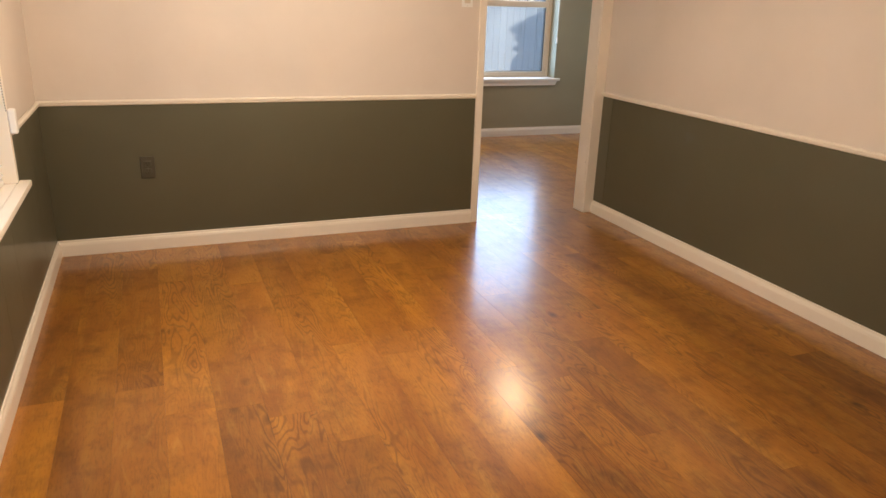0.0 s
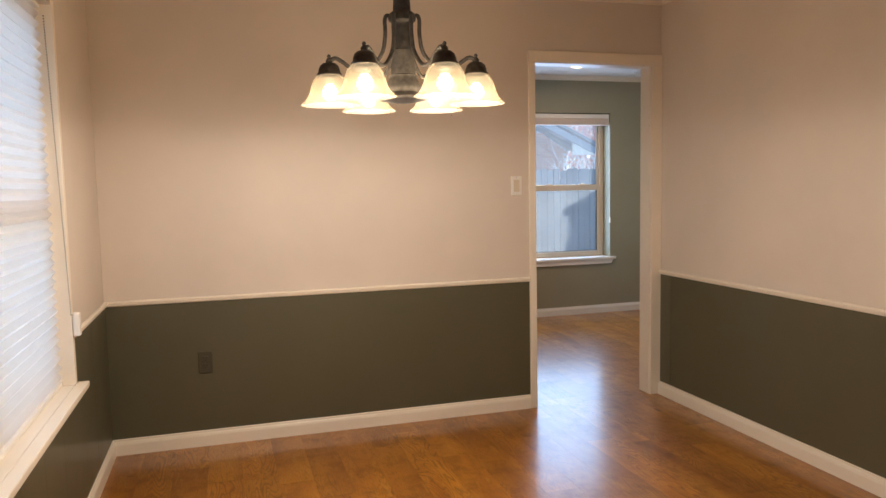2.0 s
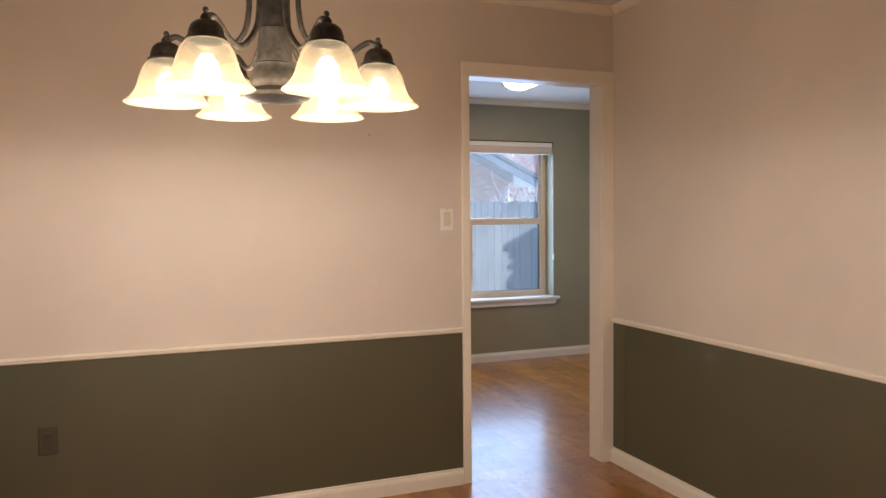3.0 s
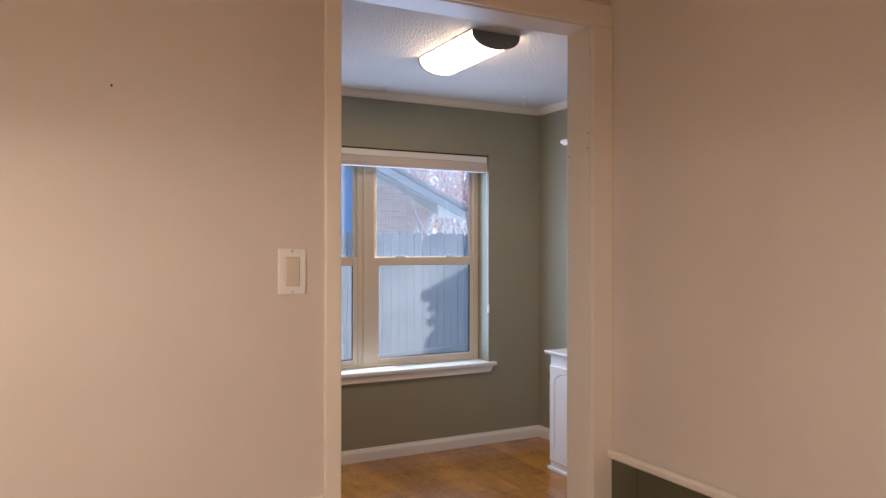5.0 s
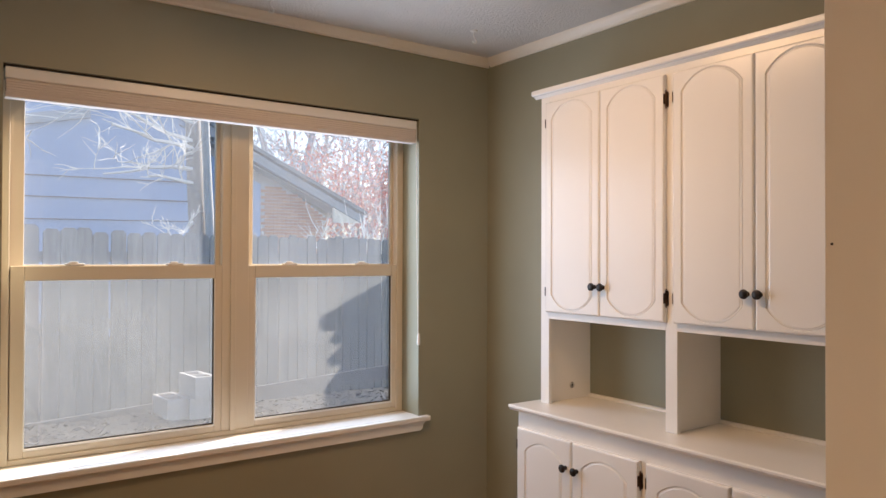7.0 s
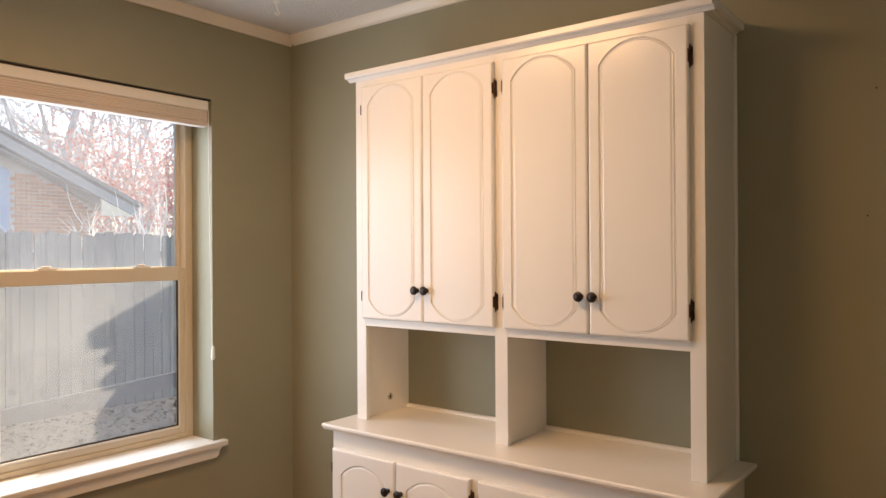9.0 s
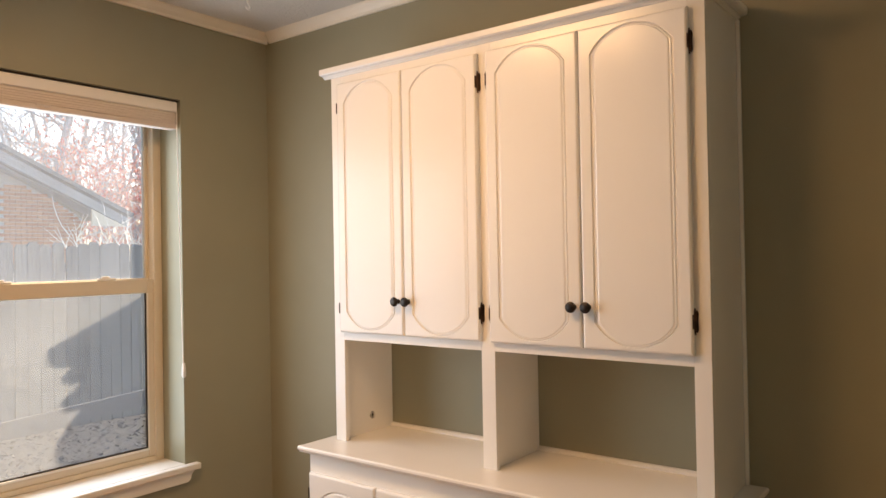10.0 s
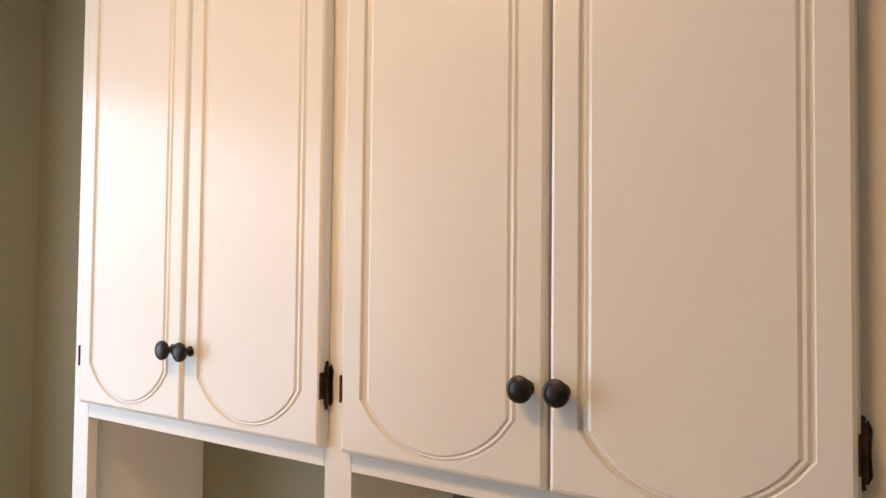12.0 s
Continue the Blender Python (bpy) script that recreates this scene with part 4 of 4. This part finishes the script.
def ground_sheet():
    bm = bmesh.new()
    xs = [-900, -200, -60, -20, -8, -3, 0] + [1 + 0.5 * i for i in range(20)] + [12, 16, 22, 40, 90, 300, 900]
    ys = [-900, -200, -40, -8, 0, 5, 7] + [7.7 + 0.5 * i for i in range(16)] + [17, 20, 26, 40, 90, 300, 900]
    grid = [[bm.verts.new((x, y, ground_height(x, y) - (0.02 if -0.5 < x < 3.2 and y < 5 else 0) + (0.03 * noise.noise(Vector((x, y, 0)) * 0.9) if 0 < x < 12 and 7.7 < y < 16 else -0.03))) for y in ys] for x in xs]
    for i in range(len(xs) - 1):
        for j in range(len(ys) - 1):
            if xs[i + 1] > -1 and xs[i] < 4.6 and ys[j + 1] > -3 and ys[j] < 7.4:
                continue
            bm.faces.new((grid[i][j], grid[i + 1][j], grid[i + 1][j + 1], grid[i][j + 1]))
    whole("ground", bm, mulch, "yard ground covered in dry leaf litter", "ground", kind="structure", smooth=True)


ground_sheet()

FDIR = Vector((4.26, 1.53, 0)).normalized()
FP = Vector((2.97, 11.28, 0))


def picket_mesh(w, h):
    bm = bmesh.new()
    c = 0.03
    prof = [(-w / 2, 0), (w / 2, 0), (w / 2, h - c), (w / 2 - c, h), (-w / 2 + c, h), (-w / 2, h - c)]
    fr = [bm.verts.new((x, -0.009, z)) for x, z in prof]
    bk = [bm.verts.new((x, 0.009, z)) for x, z in prof]
    bm.faces.new(fr)
    bm.faces.new(bk[::-1])
    for i in range(6):
        j = (i + 1) % 6
        bm.faces.new((fr[i], bk[i], bk[j], fr[j]))
    return mesh_of("picket", bm, fence_wood)


def fence():
    f = thing("fence", FP, "weathered grey dog-ear wooden picket fence", "fence")
    meshes = [picket_mesh(0.139, h) for h in (2.02, 2.03, 2.045)]
    rot = math.atan2(FDIR.y, FDIR.x)
    rng = random.Random(4)
    for i in range(-16, 46):
        ob = new("picket", meshes[rng.randrange(3)])
        ob.parent = f
        p = FDIR * (i * 0.153 + rng.uniform(-0.003, 0.003))
        ob.matrix_local = pose(p.x, p.y, 1.59 - 2.03 + rng.uniform(-0.012, 0.012), 0, rng.uniform(-0.5, 0.5), math.degrees(rot) + rng.uniform(-1.5, 1.5))
        ROOTS[ob] = FP
    n = Vector((-FDIR.y, FDIR.x, 0))
    for z in (0.0, 0.75, 1.35):
        a, b = FP + FDIR * -2.6 + n * 0.03 + Vector((0, 0, z)), FP + FDIR * 7.1 + n * 0.03 + Vector((0, 0, z))
        part("rail", sweep([(-0.019, -0.045), (0.019, -0.045), (0.019, 0.045), (-0.019, 0.045)], a, b, Z, n), fence_wood, f)
    a, b = FP + FDIR * -2.6 - n * 0.03 + Vector((0, 0, -0.05)), FP + FDIR * 7.1 - n * 0.03 + Vector((0, 0, -0.22))
    part("rot_board", sweep([(-0.019, -0.09), (0.019, -0.09), (0.019, 0.09), (-0.019, 0.09)], a, b, Z, n), damp_wood, f)


fence()


def block_mesh():
    bm = bmesh.new()
    L, W, H, t = 0.39, 0.19, 0.19, 0.03
    box(bm, -L / 2, L / 2, -W / 2, -W / 2 + t, 0, H)
    box(bm, -L / 2, L / 2, W / 2 - t, W / 2, 0, H)
    for x in (-L / 2 + t / 2, 0, L / 2 - t / 2):
        box(bm, x - t / 2, x + t / 2, -W / 2 + t, W / 2 - t, 0, H)
    return bm


def blocks():
    bm = block_mesh()
    base = whole("cinder_block", bm, concrete, "pale grey hollow concrete block on the leaf litter", "concrete block", "cinder blocks")
    g = ground_height(3.9, 11.2) - 0.02
    base.matrix_world = pose(4.11, 11.37, g, 0, 0, 94)
    copy_thing(base, pose(4.31, 11.32, g, 0, 0, 90))
    copy_thing(base, pose(4.33, 11.30, g + 0.19, 0, 0, 95))


blocks()


def litter():
    rng = random.Random(9)
    verts, faces = [], []
    for i in range(9000):
        x, y = rng.uniform(1.5, 7.8), rng.uniform(8.2, 12.9)
        n = (Vector((x, y, 0)) - FP).dot(Vector((-FDIR.y, FDIR.x, 0)))
        if n > -0.05:
            continue
        z = ground_height(x, y) + 0.03 * noise.noise(Vector((x, y, 0)) * 0.9) + rng.uniform(-0.005, 0.02)
        s = rng.uniform(0.02, 0.05)
        m = pose(x, y, z, rng.uniform(-40, 40), rng.uniform(-40, 40), rng.uniform(0, 360))
        k = len(verts)
        verts += [tuple(m @ Vector(p)) for p in ((-s, 0, 0), (0, -s * 0.4, 0.004), (s, 0, 0.002), (0, s * 0.4, 0.006))]
        faces.append((k, k + 1, k + 2, k + 3))
    me = bpy.data.meshes.new("leaf_litter")
    me.from_pydata(verts, [], faces)
    me.materials.append(litter_mat)
    tagged(new("leaf_litter", me), "scattered dry leaves and wood chips on the ground", "leaf litter", kind="stuff")


def island_material(name, dark, light):
    m = Nodes(name, 0.9)
    g = m.add("ShaderNodeNewGeometry")
    m.colour(m.ramp(g.outputs["Random Per Island"], [(0, dark), (1, light)]))
    return m.mat


litter_mat = island_material("mixed dry leaf litter", (0.010, 0.008, 0.008), (0.085, 0.071, 0.064))
litter()


def slab(a, b, c, d, t):
    """A slab over four corners, thickened along their normal by t."""
    bm = bmesh.new()
    pts = [Vector(p) for p in (a, b, c, d)]
    n = (pts[1] - pts[0]).cross(pts[3] - pts[0]).normalized() * t
    lo = [bm.verts.new(p) for p in pts]
    hi = [bm.verts.new(p + n) for p in pts]
    bm.faces.new(lo)
    bm.faces.new(hi[::-1])
    for i in range(4):
        j = (i + 1) % 4
        bm.faces.new((lo[i], hi[i], hi[j], lo[j]))
    return bm


def prism(profile, y0, y1):
    bm = bmesh.new()
    a = [bm.verts.new((x, y0, z)) for x, z in profile]
    b = [bm.verts.new((x, y1, z)) for x, z in profile]
    bm.faces.new(a)
    bm.faces.new(b[::-1])
    for i in range(len(profile)):
        j = (i + 1) % len(profile)
        bm.faces.new((a[i], b[i], b[j], a[j]))
    return bm


def neighbour():
    h = thing("neighbour_house", (6.5, 20, -0.4), "grey sided neighbouring house with a brick gable end", "house")
    # grey sided wing
    part("siding_wall", prism([(-2.0, -0.4), (6.85, -0.4), (6.85, 4.6), (4.9, 5.1), (-2.0, 3.0)], 20.0, 26.0), siding_grey, h, "blue-grey board siding")
    # dark raised strips stand for the shaded grooves between the boards
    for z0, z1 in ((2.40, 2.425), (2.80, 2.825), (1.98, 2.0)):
        part("groove_shade_strip", prism([(-2.0, z0), (6.85, z0 + 0.10), (6.85, z1 + 0.10), (-2.0, z1)], 19.97, 20.0), siding_groove_shade, h, "dark strip painted as the shade in a lapped siding joint")
    part("verge_board", prism([(-2.4, 2.62), (4.9, 4.25), (4.9, 4.05), (-2.4, 2.42)], 19.9, 20.0), fascia_white, h, "pale fascia board")
    # brick gable
    part("gable_wall", prism([(6.85, -0.4), (10.14, -0.4), (10.14, 2.35), (8.1, 3.55), (6.85, 4.2)], 20.3, 26.0), mortar, h, "pale mortar of the brick gable")
    part("corner_siding", prism([(6.85, -0.4), (8.47, -0.4), (8.47, 3.0), (6.85, 3.8)], 20.2, 20.3), siding_grey, h)
    part("fascia", prism([(6.6, 4.42), (10.95, 2.34), (10.90, 2.17), (10.14, 2.53), (6.6, 4.22)], 19.85, 19.95), fascia_white, h, "pale fascia board")
    part("eave_return", prism([(10.14, 2.52), (10.88, 2.17), (10.14, 2.17)], 19.87, 19.93), vinyl, h, "cream boxed end of the eave")
    part("soffit", slab((6.6, 19.95, 4.10), (10.85, 19.95, 2.2), (10.85, 20.5, 2.2), (6.6, 20.5, 4.1), 0.02), fascia_white, h)
    part("roof", slab((6.3, 19.8, 4.60), (11.0, 19.8, 2.38), (11.0, 27.0, 2.38), (6.3, 27.0, 4.60), 0.08), roof_shingle, h, "weathered grey shingle roof")
    part("roof", prism([(6.6, 4.55), (9.6, 3.75), (9.5, 3.4), (6.6, 4.3)], 22.0, 27.0), roof_shingle, h)
    # courses of brick on the gable
    me = mesh_of("brick", boxes((-0.098, 0.098, -0.02, 0.0, 0, 0.062)), brick_red)
    rng = random.Random(2)
    row, z = 0, 1.2
    while z < 2.95:
        x = 8.50 + (0.105 if row % 2 else 0.0)
        while x < 10.05:
            if z < 3.46 - (x + 0.1 - 8.1) * 0.565:
                ob = new("brick", me)
                ob.parent = h
                ob.location = Vector((x + 0.1, 20.3 - rng.uniform(0, 0.006), z)) - ROOTS[h]
            x += 0.208
        z += 0.074
        row += 1


neighbour()


def branches(bm, p, d, r, length, depth, rng, twist=0.5, lift=0.1, seg=5):
    pts, rad = [Vector(p)], [r]
    q, d = Vector(p), Vector(d).normalized()
    n = 4
    for i in range(n):
        d = (d + Vector((rng.uniform(-1, 1), rng.uniform(-1, 1), rng.uniform(-1, 1) + lift)) * twist * 0.35).normalized()
        q = q + d * length / n
        pts.append(q)
        rad.append(r * (1 - 0.6 * (i + 1) / n))
    tube(pts, rad, seg if r > 0.03 else 4 if r > 0.01 else 3, bm)
    if depth:
        for k in range(rng.randint(3, 4)):
            i = rng.randint(1, n)
            nd = (d + Vector((rng.uniform(-1, 1), rng.uniform(-1, 1), rng.uniform(-0.6, 1) + lift)) * 0.95).normalized()
            branches(bm, pts[i], nd, max(rad[i] * 0.66, 0.0075), length * rng.uniform(0.5, 0.75), depth - 1, rng, twist, lift, seg)


def yard_tree():
    rng = random.Random(21)
    base = Vector((5.56, 15.0, -0.35))
    t = thing("tree", base, "bare tree with grey ridged bark and twigs coloured sunlit pale", "tree")
    pts = [base + Vector(v) for v in ((0.06, 0, 0), (0, 0, 0.4), (-0.08, 0, 1.8), (-0.15, 0.02, 3.2), (-0.20, 0, 4.6), (-0.12, 0.1, 6.5), (-0.2, 0.1, 8.5))]
    part("trunk", tube(curve_points(pts, 4), [0.20, 0.18] + [0.15 - 0.004 * i for i in range(23)], 14), bark, t, smooth=True)
    # extra stem, added in pale colour to stand for the trunk's sunlit side
    stem = [base + Vector(v) for v in ((0.06, -0.16, 0), (0.04, -0.19, 1.6), (-0.03, -0.19, 3.0), (-0.06, -0.17, 4.4), (0.10, -0.05, 6.4), (0.05, 0, 8.0))]
    part("pale_stem", tube(curve_points(stem, 4), [0.075 - 0.002 * i for i in range(21)], 12), sunlit_side_bark, t, "added pale stem coloured as the trunk's sunlit side", True)
    limbs = bmesh.new()
    for z, dx, dz, ln in ((3.35, -1, 0.15, 1.6), (2.95, -1, 0.02, 1.2), (3.6, -0.8, 0.35, 1.6), (3.25, -0.9, 0.3, 1.3), (3.85, -1, 0.1, 1.6), (2.75, -0.9, 0.1, 0.7), (4.6, 0.6, 0.7, 2.0), (5.4, -0.5, 0.8, 2.2), (2.2, -0.5, -0.25, 0.45), (6.4, 0.4, 0.9, 2.2), (7.5, -0.3, 0.9, 2.0)):
        branches(limbs, base + Vector((-0.18, -0.05, z)), (dx, -0.25, dz), 0.034, ln, 3, rng, 0.8, 0.05)
    part("limbs", limbs, sunlit_pale_twig, t, "bare twigs coloured pale for the sun on them")
    s = thing("shrub", (8.3, 14.6, -0.45), "bare pale-twigged shrub behind the fence", "shrub")
    bm = bmesh.new()
    for k in range(7):
        branches(bm, Vector((8.2 + rng.uniform(-0.3, 0.3), 14.6, -0.45)), (rng.uniform(-0.5, 0.5), rng.uniform(-0.3, 0.3), 1), 0.02, 1.5, 3, rng, 0.6, 0.15)
    part("twigs", bm, sunlit_pale_twig, s)


yard_tree()


def woods():
    rng = random.Random(33)
    spots = [(14.3, 30.0, 0.19), (11.6, 31, 0.12), (16.4, 33, 0.13), (18.2, 31, 0.11), (13.0, 36, 0.12), (20.0, 35, 0.14), (9.6, 34, 0.13), (22.0, 33, 0.10), (17.3, 38, 0.13), (12.2, 28.5, 0.07), (15.6, 28, 0.06), (19.2, 28, 0.06), (10.8, 33, 0.09), (13.7, 34, 0.08), (15.2, 36, 0.1), (16.9, 30, 0.07), (18.7, 35, 0.09), (20.8, 30, 0.07), (12.6, 40, 0.12), (21.2, 39, 0.12), (8.2, 38, 0.12)]
    for x, y, r in spots:
        t = thing("bare_tree", (x, y, -0.45), "tall bare grey winter tree", "tree", "bare trees in the wood")
        h = rng.uniform(12, 15)
        pts = [Vector((x + rng.uniform(-0.25, 0.25) * k, y, -0.45 + h * k / 6)) for k in range(7)]
        part("trunk", tube(curve_points(pts, 3), [r * (1 - 0.75 * k / 18) for k in range(19)], 8), woods_bark, t, smooth=True)
        bm = bmesh.new()
        for k in range(34):
            z = rng.uniform(2.2, h * 0.95)
            a = rng.uniform(0, 6.28)
            branches(bm, Vector((x, y, z)), (math.cos(a), math.sin(a), rng.uniform(0.3, 0.9)), r * 0.28, rng.uniform(1.6, 3.0), 2, rng, 0.6, 0.25, 4)
        part("limbs", bm, woods_bark, t)
    for x, y, z, s in ((16.5, 26.5, 3.4, 1.9), (18.6, 27, 3.0, 1.9), (15.0, 27, 3.2, 1.7), (20.4, 27.5, 3.4, 2.0), (13.4, 27.5, 3.6, 1.7)):
        t = thing("red_leafed_tree", (x, y, -0.45), "small tree with sparse reddish winter leaves", "tree", "red-leafed trees")
        bm = bmesh.new()
        tips = []
        for k in range(9):
            a = rng.uniform(0, 6.28)
            branches(bm, Vector((x, y, rng.uniform(0.6, 1.6) * z * 0.5)), (math.cos(a), math.sin(a), 1.2), 0.035, s, 2, rng, 0.6, 0.2, 4)
        tube([(x, y, -0.45), (x, y, z)], [0.06, 0.03], 6, bm)
        part("trunk", bm, woods_bark, t)
        verts, faces = [], []
        for i in range(2600):
            p = Vector((rng.gauss(0, 0.55), rng.gauss(0, 0.55), rng.gauss(0, 0.6)))
            p = p * s + Vector((x, y, z))
            if p.z < 0:
                continue
            q = rng.uniform(0.035, 0.085)
            m = Matrix.Translation(p) @ Euler((rng.uniform(0, 6), rng.uniform(0, 6), rng.uniform(0, 6))).to_matrix().to_4x4()
            j = len(verts)
            verts += [tuple(m @ Vector(v) - Vector((x, y, -0.45))) for v in ((-q, 0, 0), (0, -q * 0.5, 0), (q, 0, 0), (0, q * 0.5, 0))]
            faces.append((j, j + 1, j + 2, j + 3))
        me = bpy.data.meshes.new("crown")
        me.from_pydata(verts, [], faces)
        me.materials.append(red_leaves)
        ob = new("crown", me)
        ob.parent = t
        tagged(ob, "sparse reddish leaves", kind="stuff")


def thicket():
    """Thin undergrowth between the trunks of the wood."""
    rng = random.Random(71)
    bm = bmesh.new()
    for i in range(1400):
        x, y = rng.uniform(7.5, 30.0), rng.uniform(29.0, 45.0)
        h, r = rng.uniform(2.0, 7.5), rng.uniform(0.014, 0.035)
        lean = Vector((rng.uniform(-0.5, 0.5), rng.uniform(-0.3, 0.3), 0))
        foot = Vector((x, y, -0.48))
        tube([foot, foot + lean * 0.4 + Vector((0, 0, h * 0.5)), foot + lean * 1.4 + Vector((0, 0, h))], [r, r * 0.7, r * 0.2], 3, bm)
    whole("undergrowth", bm, woods_bark, "thin bare grey undergrowth between the trees", "undergrowth", kind="stuff")


thicket()
red_leaves = island_material("sparse red and tan leaves", (0.72, 0.20, 0.15), (0.80, 0.52, 0.36))
woods()


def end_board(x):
    """An added board standing out from the wall past the window, its outer edge cut in scallops."""
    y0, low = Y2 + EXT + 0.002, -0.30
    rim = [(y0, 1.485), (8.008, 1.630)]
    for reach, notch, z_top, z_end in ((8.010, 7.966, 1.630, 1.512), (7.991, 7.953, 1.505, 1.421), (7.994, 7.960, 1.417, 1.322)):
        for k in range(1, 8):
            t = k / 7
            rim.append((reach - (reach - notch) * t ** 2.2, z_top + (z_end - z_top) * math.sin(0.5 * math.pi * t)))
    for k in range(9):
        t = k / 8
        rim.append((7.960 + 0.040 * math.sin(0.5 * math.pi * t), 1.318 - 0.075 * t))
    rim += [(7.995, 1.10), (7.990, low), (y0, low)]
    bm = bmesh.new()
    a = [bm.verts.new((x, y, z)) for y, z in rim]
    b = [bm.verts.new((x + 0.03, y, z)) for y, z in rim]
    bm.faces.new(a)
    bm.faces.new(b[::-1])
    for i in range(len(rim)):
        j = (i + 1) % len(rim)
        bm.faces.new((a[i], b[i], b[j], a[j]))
    whole("end_board", bm, fence_wood, "unseen weathered grey board, scalloped to shadow the window screen", "board")


# out of view; added to throw the scalloped shadow on the insect screen
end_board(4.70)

# ---- floor planks ----
whole("floor", boxes((XL, XR, YN, YB, -0.03, -0.0065), (X2L, X2R, YB, Y2, -0.03, -0.0065)), floor_dark, "honey oak laminate plank floor", "floor", kind="structure")
floor_ob = bpy.data.objects["floor"]
PW, PL = 0.156, 1.21


def plank_mesh(length, width):
    bm = bmesh.new()
    w, l, b = width / 2 - 0.0002, length / 2 - 0.0002, 0.0004
    rows = [(w, l, -0.0065), (w, l, 0.0)]
    rings = [[bm.verts.new((sx * x, sy * y, z)) for sx, sy in ((-1, -1), (1, -1), (1, 1), (-1, 1))] for x, y, z in rows]
    for a, c in zip(rings, rings[1:]):
        for i in range(4):
            j = (i + 1) % 4
            bm.faces.new((a[i], a[j], c[j], c[i]))
    bm.faces.new(rings[-1])
    return mesh_of("plank", bm, oak)


PLANKS = {}


def planks(x0, x1, y0, y1):
    i0 = math.floor((x0 - XL) / PW)
    i1 = math.ceil((x1 - XL) / PW)
    for i in range(i0, i1):
        a, b = max(x0, XL + i * PW), min(x1, XL + (i + 1) * PW)
        if b - a < 0.004:
            continue
        rng = random.Random(100 + i)
        y = -3.0 + rng.uniform(0, PL)
        while y < y1:
            c, d = max(y, y0), min(y + PL, y1)
            if d - c > 0.01:
                key = (round(d - c, 3), round(b - a, 3))
                if key not in PLANKS:
                    PLANKS[key] = plank_mesh(*key)
                ob = new("plank", PLANKS[key])
                ob.parent = floor_ob
                ob.location = ((a + b) / 2, (c + d) / 2, 0)
            y += PL


planks(XL, XR, YN, YB)
planks(DX0 - 0.02, DX1 + 0.02, YB, YP)
planks(X2L, X2R, YP, Y2)
